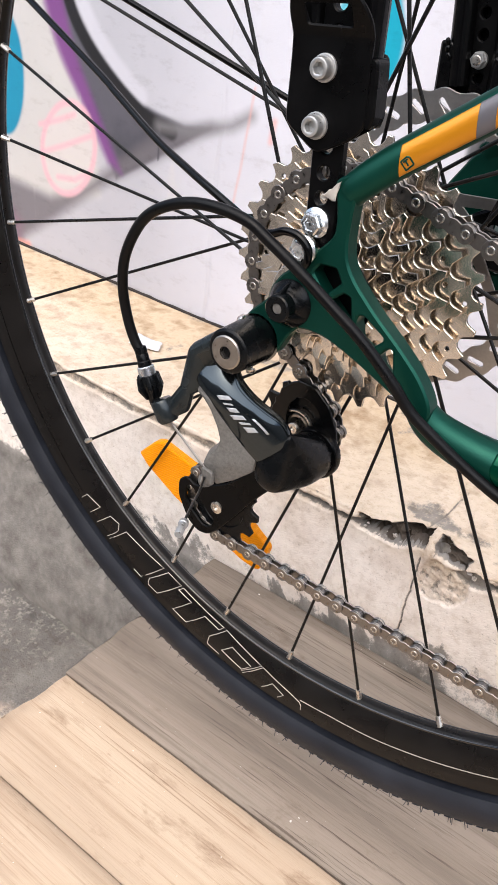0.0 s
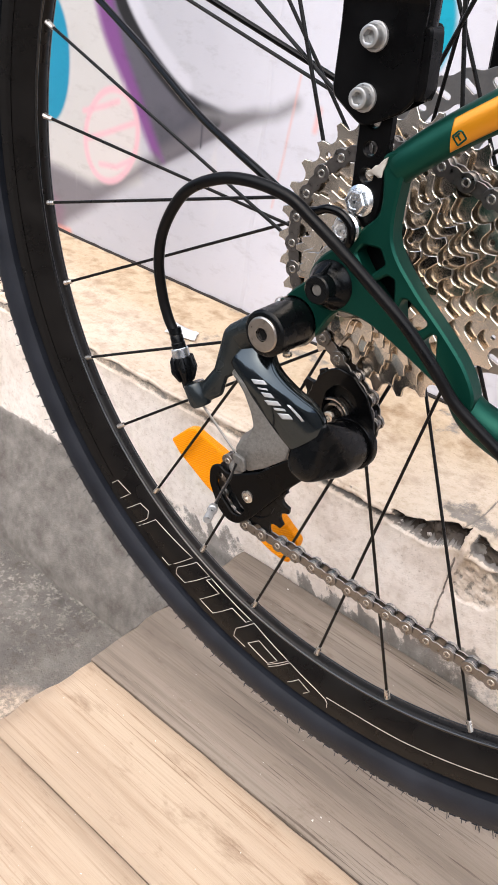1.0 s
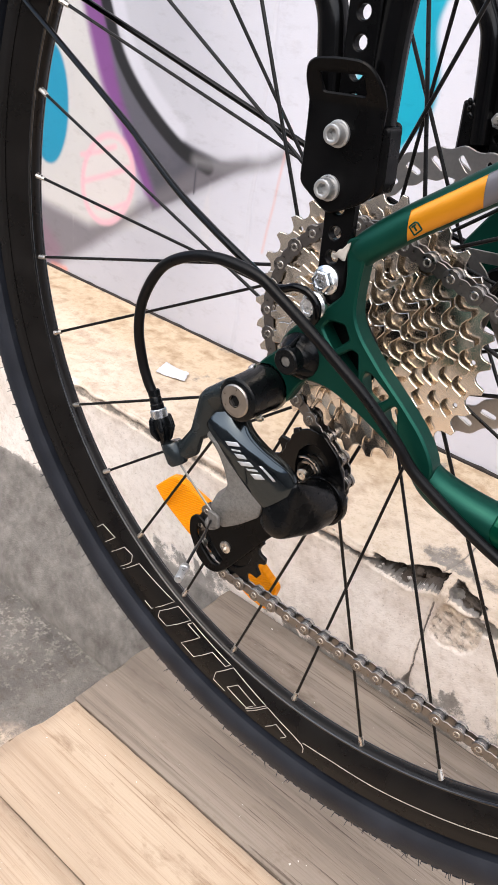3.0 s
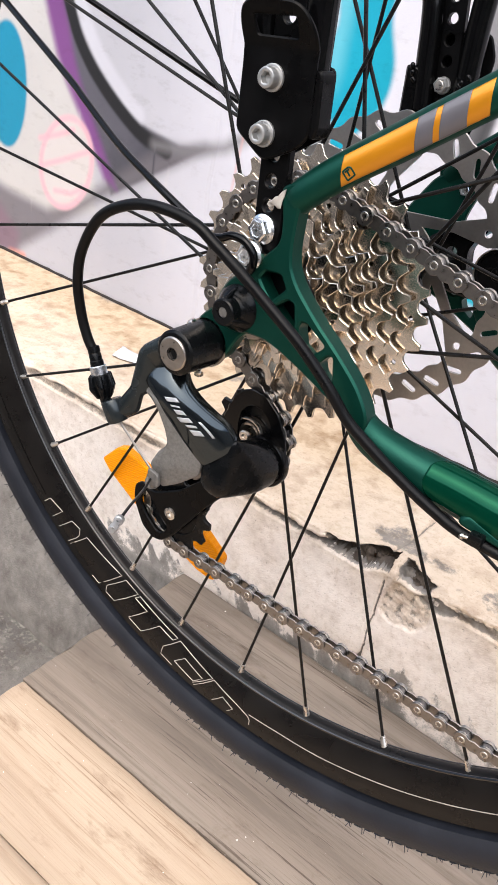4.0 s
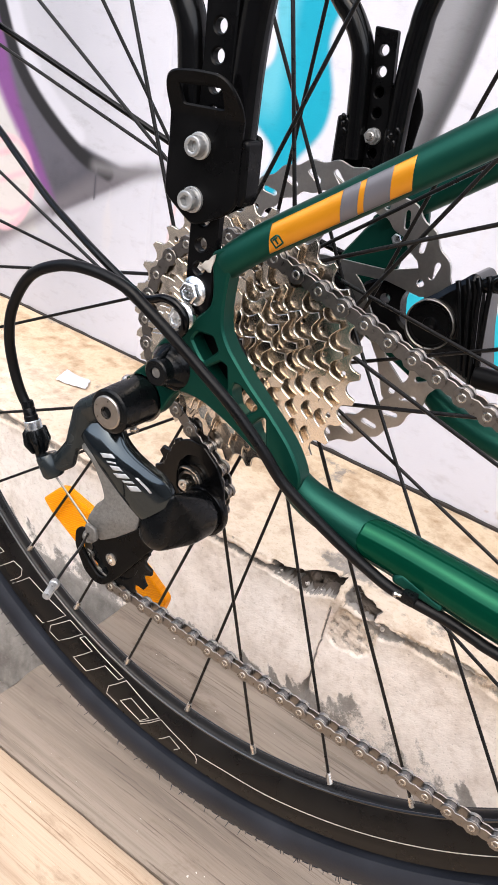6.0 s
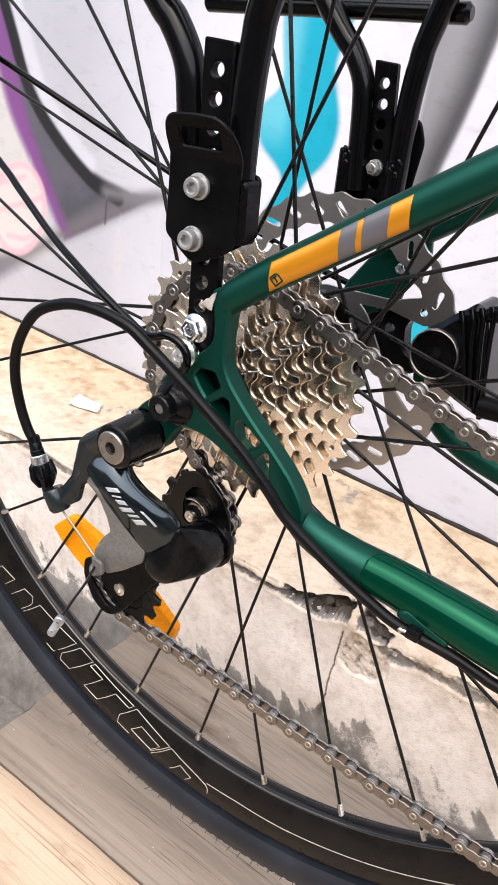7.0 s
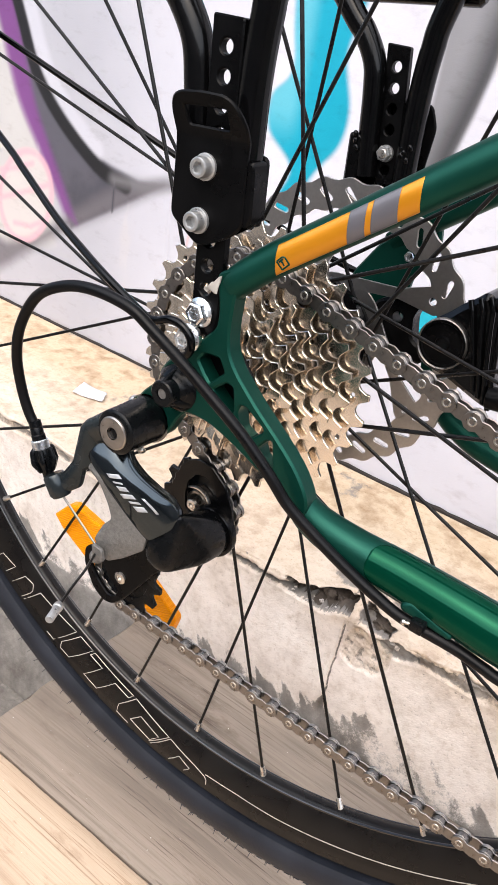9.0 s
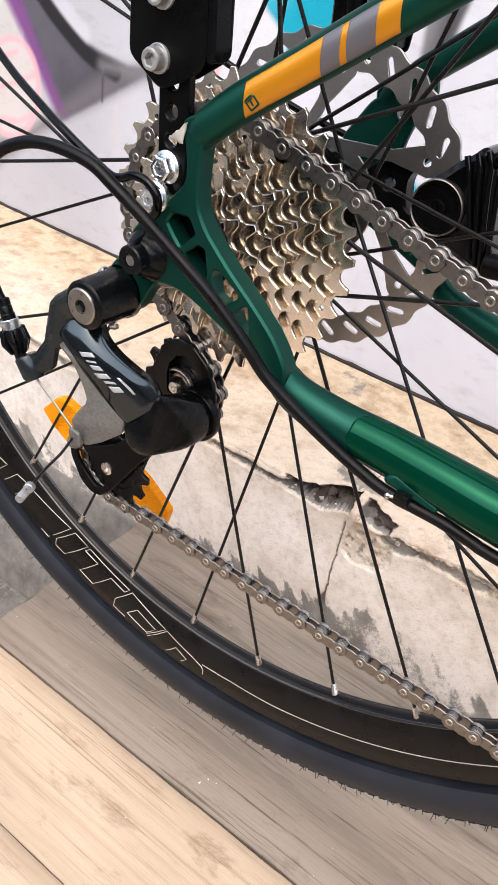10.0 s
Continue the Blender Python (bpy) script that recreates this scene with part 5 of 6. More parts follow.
def stay_band(x0, x1, material, label, lift, slant=0.0045):
    """A printed band on the outer half of the stay, between two places along it."""
    bm = bmesh.new()
    rows = [q for q in sp if x0 - 0.012 < q[0] < x1 + 0.012]
    grid = []
    for q, w in zip(rows, rows[1:]):
        d = Vector(w[:3] - q[:3]).normalized()
        a = (Vector((0, -1, 0)) - d * (-d.y)).normalized()
        b = a.cross(d)
        if b.z < 0:
            b = -b
        grid.append([(Vector(q[:3]) + d * (slant * math.sin(g)) + (a * math.cos(g) * 0.95 + b * math.sin(g)) * (q[3] + lift), g) for g in [radians(-55 + 88 * k / 20) for k in range(21)]])
    grid = [row for row in grid if x0 - 0.0004 <= row[11][0].x <= x1 + 0.0003]
    vs = [[bm.verts.new(p) for p, _ in row] for row in grid]
    for u, v in zip(vs, vs[1:]):
        for k in range(20):
            bm.faces.new((u[k], u[k + 1], v[k + 1], v[k]))
    ob = part("stay_band", bm, material, frame_ob, label)
    m = ob.modifiers.new("thick", "SOLIDIFY")
    m.thickness, m.offset = 0.00015, 1
    return ob


stay_band(0.0357, 0.0592, ORANGE, "orange printed band", 0.00006)
stay_band(0.0592, 0.0643, GREY_DECAL, "dark grey printed band", 0.00025)
stay_band(0.0643, 0.0666, ORANGE, "narrow orange printed band", 0.00006)
stay_band(0.0666, 0.0741, GREY_DECAL, "dark grey printed band", 0.00025)
stay_band(0.0741, 0.0806, ORANGE, "short orange printed band", 0.00006)


def stay_mark():
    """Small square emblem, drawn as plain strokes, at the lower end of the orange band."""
    bm = bmesh.new()
    rows = [q for q in sp if 0.0338 < q[0] < 0.0412]
    q, w = rows[0], rows[-1]
    d = Vector(w[:3] - q[:3]).normalized()
    a = (Vector((0, -1, 0)) - d * (-d.y)).normalized()
    b = a.cross(d)
    if b.z < 0:
        b = -b

    def at(u, v):
        g = v / q[3] + 0.24
        return Vector(q[:3]) + d * u + (a * math.cos(g) * 0.95 + b * math.sin(g)) * (q[3] + 0.0004)

    for line in ([(0.0008, -0.0068), (0.0006, -0.0030), (0.0034, -0.0024), (0.0042, -0.0030), (0.0044, -0.0060), (0.0008, -0.0068)], [(0.0013, -0.0036), (0.0033, -0.0032)], [(0.0023, -0.0034), (0.0024, -0.0056)]):
        pts = [at(*p) for p in line]
        for p, r in zip(pts, pts[1:]):
            rod(p, r, 0.00036, n=6, c=0.0001, bm=bm)
    return part("emblem", bm, GREEN, frame_ob, "small dark green square emblem")


stay_mark()

# replaceable hanger behind the axle
hang = rounded([(-0.0090, 0.0100), (0.0070, 0.0080), (0.0090, -0.0060), (-0.0010, -0.0160), (-0.0070, -0.0290), (-0.0150, -0.0350), (-0.0260, -0.0330), (-0.0300, -0.0230), (-0.0230, -0.0120), (-0.0140, -0.0030)], 0.004)
part("derailleur_hanger", plate(hang, -0.0735, -0.0660, (), 0.0008), GREEN, frame_ob, "dark green derailleur hanger")

# thru-axle end: tapered black nut with three ribs
ax = turned((0, -0.0770, 0), (0, -0.1, 0), [(0, 0), (0, 0.0110), (0.0016, 0.0108), (0.0030, 0.0098), (0.0060, 0.0078), (0.0072, 0.0064), (0.0118, 0.0060), (0.0124, 0.0054), (0.0124, 0.0026), (0.0114, 0.0026), (0.0114, 0)], 40)
for k in range(3):
    a = radians(95 + 120 * k)
    c, s_ = math.cos(a), math.sin(a)
    hull([((0.0052 * c, -0.0800, 0.0052 * s_), 0.0013), ((0.0088 * c, -0.0800, 0.0088 * s_), 0.0012), ((0.0056 * c, -0.0878, 0.0056 * s_), 0.0010)], 8, ax)
axle_nut = part("axle_nut", ax, PLASTIC, bike, "black tapered thru-axle end")
part("axle_core", rod((0, -0.0882, 0), (0, -0.0888, 0), 0.0024, n=16), CAST_GREY, axle_nut)

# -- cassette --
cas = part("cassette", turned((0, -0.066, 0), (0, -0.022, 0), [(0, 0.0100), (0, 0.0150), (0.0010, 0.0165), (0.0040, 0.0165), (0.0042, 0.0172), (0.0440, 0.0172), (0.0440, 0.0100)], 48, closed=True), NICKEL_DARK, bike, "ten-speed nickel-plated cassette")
TEETH = (32, 28, 25, 22, 20, 18, 16, 14, 12, 11)


def pitch_radius(n):
    return 0.0127 / (2 * math.sin(math.pi / n))


def sprocket(n, y, turn, thick=0.0016, material=NICKEL, name="sprocket", parent=cas, tip=0.0027, inner=None, label=""):
    pr = pitch_radius(n)
    out = []
    rng2 = random.Random(n)
    for k in range(n):
        a = turn + k * math.tau / n
        er, et = Vector((math.cos(a), math.sin(a))), Vector((-math.sin(a), math.cos(a)))
        for be in (-72, -44, -15, 15, 44, 72):
            q = er * pr + (et * math.sin(radians(be)) - er * math.cos(radians(be))) * 0.00405
            out.append((q.x, q.y))
        m = a + math.pi / n
        mr, mt = Vector((math.cos(m), math.sin(m))), Vector((-math.sin(m), math.cos(m)))
        cut = rng2.choice((0, 0, 0.0005, 0.0010))
        for sg, h in ((-1, tip - cut), (1, tip)):
            q = mr * (pr + h) + mt * (sg * 0.0013 + 0.0003)
            out.append((q.x, q.y))
    holes = []
    if inner is None:
        inner = max(0.0178, pr - 0.0175)
    holes.append(disc(0, 0, inner, 40))
    if n > 12 and parent is cas:
        for k in range(0, n, 3 if n > 20 else 4):
            a = turn + (k + 0.5) * math.tau / n
            holes.append(disc((pr - 0.0066) * math.cos(a), (pr - 0.0066) * math.sin(a), 0.0012, 8))
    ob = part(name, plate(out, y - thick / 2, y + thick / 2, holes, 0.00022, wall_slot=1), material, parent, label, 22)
    # second slot: tooth walls with shade put into their colour
    ob.data.materials.append(NICKEL_EDGE_SHADE)
    return ob


for k, n in enumerate(TEETH):
    yk = -0.0258 - 0.0040 * k
    sprocket(n, yk, 1.4849 if k == 2 else 0.37 * k, tip=0.0016 if k == 0 else 0.0024)
    if k < 9:
        r1 = pitch_radius(TEETH[k + 1]) - 0.0060
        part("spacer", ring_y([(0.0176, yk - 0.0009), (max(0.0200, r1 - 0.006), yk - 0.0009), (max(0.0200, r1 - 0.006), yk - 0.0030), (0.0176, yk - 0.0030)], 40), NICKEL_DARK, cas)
part("lockring", turned((0, -0.0700, 0), (0, -0.063, 0), [(0, 0.0105), (0, 0.0155), (0.0010, 0.0163), (0.0050, 0.0163), (0.0050, 0.0105)], 48, closed=True), STAINLESS, cas)

# -- chain --
def belt(circles, start, end):
    """The way of a chain round some circles (x, z, radius, +1 anticlockwise or -1), from a start to an end point."""
    nodes = [(*start, 0.0, 1)] + list(circles) + [(*end, 0.0, 1)]
    tang = []
    for (x1, z1, r1, s1), (x2, z2, r2, s2) in zip(nodes, nodes[1:]):
        dx, dz = x2 - x1, z2 - z1
        ln, ph = math.hypot(dx, dz), math.atan2(dz, dx)
        th = ph + math.asin((s1 * r1 - s2 * r2) / ln)
        rn = (math.sin(th), -math.cos(th))
        tang.append(((x1 + s1 * r1 * rn[0], z1 + s1 * r1 * rn[1]), (x2 + s2 * r2 * rn[0], z2 + s2 * r2 * rn[1])))
    pts = [start]
    for i, (cx, cz, r, s) in enumerate(circles):
        a, b = tang[i][1], tang[i + 1][0]
        t0, t1 = math.atan2(a[1] - cz, a[0] - cx), math.atan2(b[1] - cz, b[0] - cx)
        sweep_a = (t1 - t0) * s % math.tau
        k = max(3, int(sweep_a / radians(2)))
        for j in range(k + 1):
            t = t0 + s * sweep_a * j / k
            pts.append((cx + r * math.cos(t), cz + r * math.sin(t)))
    return pts + [end]


GUIDE, TENSION = (-0.0086, -0.0832), (-0.0508, -0.1585)
PR25, PR11, PR12 = pitch_radius(25), pitch_radius(11), pitch_radius(12)
way = belt([(0, 0, PR25, 1), (*GUIDE, PR11, -1), (*TENSION, PR12, 1)], (0.3300, -0.0391), (0.3300, -0.1900))
acc = [0.0]
for a, b in zip(way, way[1:]):
    acc.append(acc[-1] + math.hypot(b[0] - a[0], b[1] - a[1]))


def chain_point(s):
    x, z = np.interp(s, acc, [p[0] for p in way]), np.interp(s, acc, [p[1] for p in way])
    return Vector((x, CHAIN_Y, z))


def link_outline(r, waist, p=0.0127):
    out = []
    for cx, a0 in ((p, -140), (0, 40)):
        for j in range(9):
            a = radians(a0 + 280 * j / 8)
            out.append((cx + r * math.cos(a), r * math.sin(a)))
        out.append((p / 2, waist if cx else -waist))
    return out


def outer_link():
    bm = bmesh.new()
    for s in (-1, 1):
        plate(link_outline(0.0043, 0.0035), s * 0.0025, s * 0.0034, (), 0.0002, bm)
    return part("outer_link", bm, CHAIN_STEEL, chain, "", 28)


def inner_link():
    bm = bmesh.new()
    for s in (-1, 1):
        plate(link_outline(0.0044, 0.0033), s * 0.0014, s * 0.0023, (), 0.0002, bm)
    for x in (0, 0.0127):
        rod((x, -0.0014, 0), (x, 0.0014, 0), 0.0038, n=16, bm=bm)
    return part("inner_link", bm, CHAIN_STEEL, chain, "", 28)


def pin():
    bm = bmesh.new()
    turned((0, -0.0037, 0), (0, 0.0037, 0), [(0.0006, 0), (0.0006, 0.0010), (0.0001, 0.0012), (0, 0.0015), (0.0001, 0.0019), (0.0004, 0.0022), (0.0070, 0.0022), (0.0073, 0.0017), (0.0074, 0)], 14, bm)
    return part("pin", bm, PIN_STEEL, chain, "", 28)


chain = part("chain", rod((0.3300, -0.0375, -0.1900), (0.3300, -0.0300, -0.1900), 0.0019), PIN_STEEL, bike, "grey steel bicycle chain")
mo, mi, mp = outer_link(), inner_link(), pin()
pins = [chain_point(0.0076 + 0.0127 * k) for k in range(int((acc[-1] - 0.006) / 0.0127))]
for k, (p, q) in enumerate(zip(pins, pins[1:])):
    d = (q - p).normalized()
    yv = (Vector((0, 1, 0)) - d * d.y).normalized()
    m = Matrix((d, yv, d.cross(yv))).transposed().to_4x4()
    m.translation = p
    src = mi if k % 2 else mo
    if k < 2:
        src.matrix_local = m
    else:
        share(src.name.split(".")[0], src, m, chain)
    if k == 0:
        mp.matrix_local = m
    else:
        share("pin", mp, m, chain)

# -- rear derailleur --
def blend(ob, turns):
    """Melt a body that is made of several hulls into one soft casting."""
    m = ob.modifiers.new("melt", "REMESH")
    m.mode, m.voxel_size, m.use_smooth_shade = "VOXEL", 0.0006, True
    m = ob.modifiers.new("soft", "SMOOTH")
    m.factor, m.iterations = 0.5, turns
    return ob


KX, KZ = -0.0182, -0.0249
der = part("rear_derailleur", turned((KX, -0.0960, KZ), (KX, -0.060, KZ), [(0, 0), (0, 0.0086), (0.0004, 0.0098), (0.0012, 0.0106), (0.0090, 0.0108), (0.0200, 0.0112), (0.0230, 0.0112), (0.0230, 0)], 48), PLASTIC, bike, "black rear derailleur with grey cast link")
part("knuckle_ring", turned((KX, -0.0735, KZ), (KX, -0.060, KZ), [(0, 0.0105), (0, 0.0119), (0.0012, 0.0119), (0.0012, 0.0105)], 48, closed=True), STAINLESS, der, "bright steel ring")
bm = turned((KX, -0.0958, KZ), (KX, -0.2, KZ), [(0, 0), (0, 0.0078), (0.0008, 0.0079), (0.0013, 0.0072), (0.0013, 0.0030)], 40)
hx = [(KX + 0.0030 * math.cos(i * math.tau / 6 + 0.3), KZ + 0.0030 * math.sin(i * math.tau / 6 + 0.3)) for i in range(6)]
top = [bm.verts.new((x, -0.0971, z)) for x, z in hx]
low = [bm.verts.new((x, -0.0946, z)) for x, z in hx]
for i in range(6):
    bm.faces.new((top[i], top[(i + 1) % 6], low[(i + 1) % 6], low[i]))
bm.faces.new(low)
part("mounting_bolt", bm, FACE_STEEL, der, "steel mounting bolt with hexagon socket", 25)
part("stop_screw", turned((-0.0232, -0.0770, -0.0180), (-0.0262, -0.0785, -0.0146), [(0, 0), (0, 0.0012), (0.0022, 0.0012), (0.0022, 0.0024), (0.0032, 0.0024), (0.0039, 0.0015), (0.0039, 0)], 14), STAINLESS, der, "small adjusting screw")
part("stop_screw", turned((-0.0150, -0.0800, -0.0350), (-0.0120, -0.0830, -0.0390), [(0, 0), (0, 0.0012), (0.0025, 0.0012), (0.0025, 0.0022), (0.0036, 0.0022), (0.0042, 0.0012), (0.0042, 0)], 14), STAINLESS, der)
# arm from the knuckle to the cable entry
arm = hull([((-0.0290, -0.0840, -0.0265), 0.0055), ((-0.0400, -0.0865, -0.0350), 0.0046), ((-0.0370, -0.0820, -0.0440), 0.0040)], 14)
hull([((-0.0412, -0.0875, -0.0365), 0.0042), ((-0.0432, -0.0895, -0.0560), 0.0038), ((-0.0380, -0.0850, -0.0520), 0.0036)], 14, arm)
hull([((-0.0432, -0.0895, -0.0560), 0.0038), ((-0.0490, -0.0940, -0.0690), 0.0042), ((-0.0440, -0.0900, -0.0660), 0.0034)], 14, arm)
blend(part("knuckle_arm", arm, CAST_DARK, der, "dark grey glossy cable arm", 60), 6)
part("cable_entry", turned((-0.0545, -0.0955, -0.0645), (-0.0455, -0.0945, -0.0790), [(0, 0), (0, 0.0048), (0.0012, 0.0056), (0.0100, 0.0056), (0.0118, 0.0046), (0.0118, 0)], 28), CAST_DARK, der)
# outer link: polished face, grey casting under it
LINKN = Vector((-0.43, 0.90, -0.07)).normalized()


def on_link(pts, lift):
    """Points of the slanting link plane: (x, z), lifted towards the outside."""
    p0 = Vector((-0.0372, -0.0958, -0.0444))
    out = []
    for x, z in pts:
        yy = p0.y - ((x - p0.x) * LINKN.x + (z - p0.z) * LINKN.z) / LINKN.y
        out.append(Vector((x, yy, z)) - LINKN * lift)
    return out


def link_body(outline, t0, t1, c):
    """A slab in the link's plane with rounded edges."""
    bm = bmesh.new()
    lp = [tuple(p) for p in outline]
    if area(lp) < 0:
        lp.reverse()
    levels = [(t0, 0), (t1 - c, 0), (t1 - c * 0.3, c * 0.35), (t1, c)]
    rings = [[bm.verts.new(v) for v in on_link([tuple(q) for q in inset(lp, d)] if d else lp, t)] for t, d in levels]
    k = len(lp)
    for a, b in zip(rings, rings[1:]):
        for i in range(k):
            bm.faces.new((a[i], a[(i + 1) % k], b[(i + 1) % k], b[i]))
    from mathutils.geometry import tessellate_polygon
    for ring in (rings[0], rings[-1]):
        for t in tessellate_polygon([[Vector((v.co.x, v.co.z, 0)) for v in ring]]):
            bm.faces.new([ring[i] for i in t])
    return bm


# outer link: stations from the upper to the lower pivot, (left edge, right edge, height) in its plane
LINK_ST = [((-0.0392, -0.0446), (-0.0262, -0.0340), -0.0100), ((-0.0362, -0.0478), (-0.0200, -0.0388), -0.0052), ((-0.0310, -0.0530), (-0.0156, -0.0456), -0.0014),
           ((-0.0253, -0.0589), (-0.0094, -0.0511), 0.0004), ((-0.0200, -0.0651), (-0.0025, -0.0560), 0.0006), ((-0.0135, -0.0730), (0.0042, -0.0606), 0.0004), ((-0.0070, -0.0806), (0.0086, -0.0662), 0.0), ((-0.0036, -0.0838), (0.0096, -0.0700), -0.0004)]
link_rows = [np.array(q) for q in spline([(*a, *b, h_) for a, b, h_ in LINK_ST], 10)]


def link_top(u, v, lift=0.0):
    """A point of the link's domed face: u along it (0 to 7), v across it (0 to 1)."""
    q = np.array([np.interp(u * 10, range(len(link_rows)), [r_[k] for r_ in link_rows]) for k in range(5)])
    x, z = q[0] + (q[2] - q[0]) * v, q[1] + (q[3] - q[1]) * v
    dome = 0.0030 * (1 - abs(2 * v - 1) ** 3.2) - 0.0010 * max(0.0, v - 0.55) / 0.45
    return on_link([(x, z)], q[4] + dome - 0.0016 + lift)[0]


bm = bmesh.new()
NV = 22
vs_ = [0.5 - 0.5 * math.cos(math.pi * k / NV) for k in range(NV + 1)]
tops = [[bm.verts.new(link_top(u / 8, v)) for v in vs_] for u in range(57)]
lows = [[bm.verts.new(Vector(r_[k].co) + LINKN * 0.0062) for k in (0, NV)] for r_ in tops]
for i in range(56):
    for k in range(NV):
        bm.faces.new((tops[i][k], tops[i][k + 1], tops[i + 1][k + 1], tops[i + 1][k]))
    bm.faces.new((tops[i][0], tops[i + 1][0], lows[i + 1][0], lows[i][0]))
    bm.faces.new((tops[i][NV], tops[i + 1][NV], lows[i + 1][1], lows[i][1]))
    bm.faces.new((lows[i][0], lows[i + 1][0], lows[i + 1][1], lows[i][1]))
for i in (0, 56):
    bm.faces.new(tops[i] + [lows[i][1], lows[i][0]])
part("outer_link", bm, LINK_GLOSS, der, "polished gunmetal outer link with grey print", 50)
gk = rounded([(-0.0340, -0.0500), (-0.0268, -0.0600), (-0.0225, -0.0688), (-0.0202, -0.0755), (-0.0215, -0.0810), (-0.0252, -0.0856), (-0.0262, -0.0892), (-0.0230, -0.0956), (-0.0189, -0.1004), (-0.0119, -0.0965), (-0.0034, -0.0892), (-0.0030, -0.0822), (-0.0067, -0.0770), (-0.0127, -0.0705), (-0.0190, -0.0635), (-0.0253, -0.0560)], 0.0016, 3)
part("link_casting", link_body(gk, -0.0095, -0.0006, 0.0008), CAST_GREY, der, "rough grey cast link", 40)


def link_mark(u0, u1, v0, v1, slant, name="print_mark"):
    """A plain slanted mark printed on the dome."""
    bm = bmesh.new()
    n_ = 5
    rows = [[bm.verts.new(link_top(u0 + (u1 - u0) * i / n_ + slant * k / n_, v0 + (v1 - v0) * k / n_, 0.00010)) for k in range(n_ + 1)] for i in range(n_ + 1)]
    for i in range(n_):
        for k in range(n_):
            bm.faces.new((rows[i][k], rows[i + 1][k], rows[i + 1][k + 1], rows[i][k + 1]))
    ob = part(name, bm, BAR_PRINT, der, "pale grey printed mark")
    m = ob.modifiers.new("thick", "SOLIDIFY")
    m.thickness, m.offset = 0.00008, 1
    return ob


for u0, w, v0, v1 in ((2.15, 0.30, 0.34, 0.62), (2.66, 0.13, 0.36, 0.55), (2.98, 0.34, 0.36, 0.55), (3.52, 0.34, 0.30, 0.55), (4.06, 0.16, 0.36, 0.55), (4.40, 0.36, 0.36, 0.55)):
    link_mark(u0, u0 + w, v0, v1, 0.18)
link_mark(4.05, 5.20, 0.66, 0.71, 0.05, "small_print_mark")
# cable clamp
part("clamp_bolt", turned((-0.0215, -0.0930, -0.0975), (-0.0290, -0.0900, -0.1030), [(0, 0), (0, 0.0026), (0.0030, 0.0026), (0.0036, 0.0036), (0.0060, 0.0036), (0.0070, 0.0026), (0.0070, 0)], 24), CAST_GREY, der, "bright cable clamp bolt")
part("clamp_plate", plate(rounded([(-0.0262, -0.0905), (-0.0190, -0.0912), (-0.0178, -0.0985), (-0.0245, -0.0992)], 0.002), -0.0955, -0.0935, (), 0.0004), CAST_GREY, der)
# lower knuckle: fat rounded body turning inwards to the cage
pk = hull([((-0.0030, -0.0808, -0.0838), 0.0016), ((0.0085, -0.0732, -0.0668), 0.0016), ((-0.0012, -0.0780, -0.0925), 0.0040), ((0.0035, -0.0735, -0.0918), 0.0090), ((0.0062, -0.0560, -0.0905), 0.0133), ((0.0075, -0.0480, -0.0900), 0.0130), ((0.0090, -0.0690, -0.0760), 0.0040)], 30)
blend(part("lower_knuckle", pk, PLASTIC, der, "black rounded lower knuckle", 85), 130)
part("knuckle_collar", turned((0.0078, -0.0450, -0.0900), (0.0078, -0.03, -0.0900), [(0, 0), (0, 0.0136), (0.0010, 0.0142), (0.0045, 0.0142), (0.0050, 0.0132), (0.0050, 0)], 40), BLACK_GLOSS, der)
# cage plates
cage_out = rounded([(-0.0811, -0.1642), (-0.0816, -0.1540), (-0.0787, -0.1502), (-0.0736, -0.1486), (-0.0700, -0.1512), (-0.0640, -0.1500), (-0.0460, -0.1389), (-0.0277, -0.1200), (-0.0100, -0.1040), (0.0080, -0.1010), (0.0060, -0.1120), (-0.0158, -0.1270), (-0.0279, -0.1430), (-0.0387, -0.1600), (-0.0482, -0.1747), (-0.0557, -0.1825), (-0.0632, -0.1840), (-0.0720, -0.1790)], 0.003)
cage_hole = rounded([(-0.0757, -0.1556), (-0.0722, -0.1530), (-0.0641, -0.1587), (-0.0597, -0.1640), (-0.0520, -0.1694), (-0.0545, -0.1755), (-0.0602, -0.1768), (-0.0690, -0.1704), (-0.0752, -0.1630)], 0.002)
part("cage_plate", plate(cage_out, -0.0405, -0.0380, [cage_hole], 0.0006), BLACK, der, "black pulley cage plate")
inner_plate = rounded([(-0.0140, -0.0640), (0.0080, -0.0700), (0.0150, -0.0850), (0.0080, -0.1020), (-0.0300, -0.1440), (-0.0360, -0.1650), (-0.0480, -0.1760), (-0.0640, -0.1720), (-0.0660, -0.1560), (-0.0540, -0.1440), (-0.0300, -0.1100), (-0.0270, -0.0850)], 0.006)
part("cage_plate", plate(inner_plate, -0.0292, -0.0272, (), 0.0005), BLACK, der)


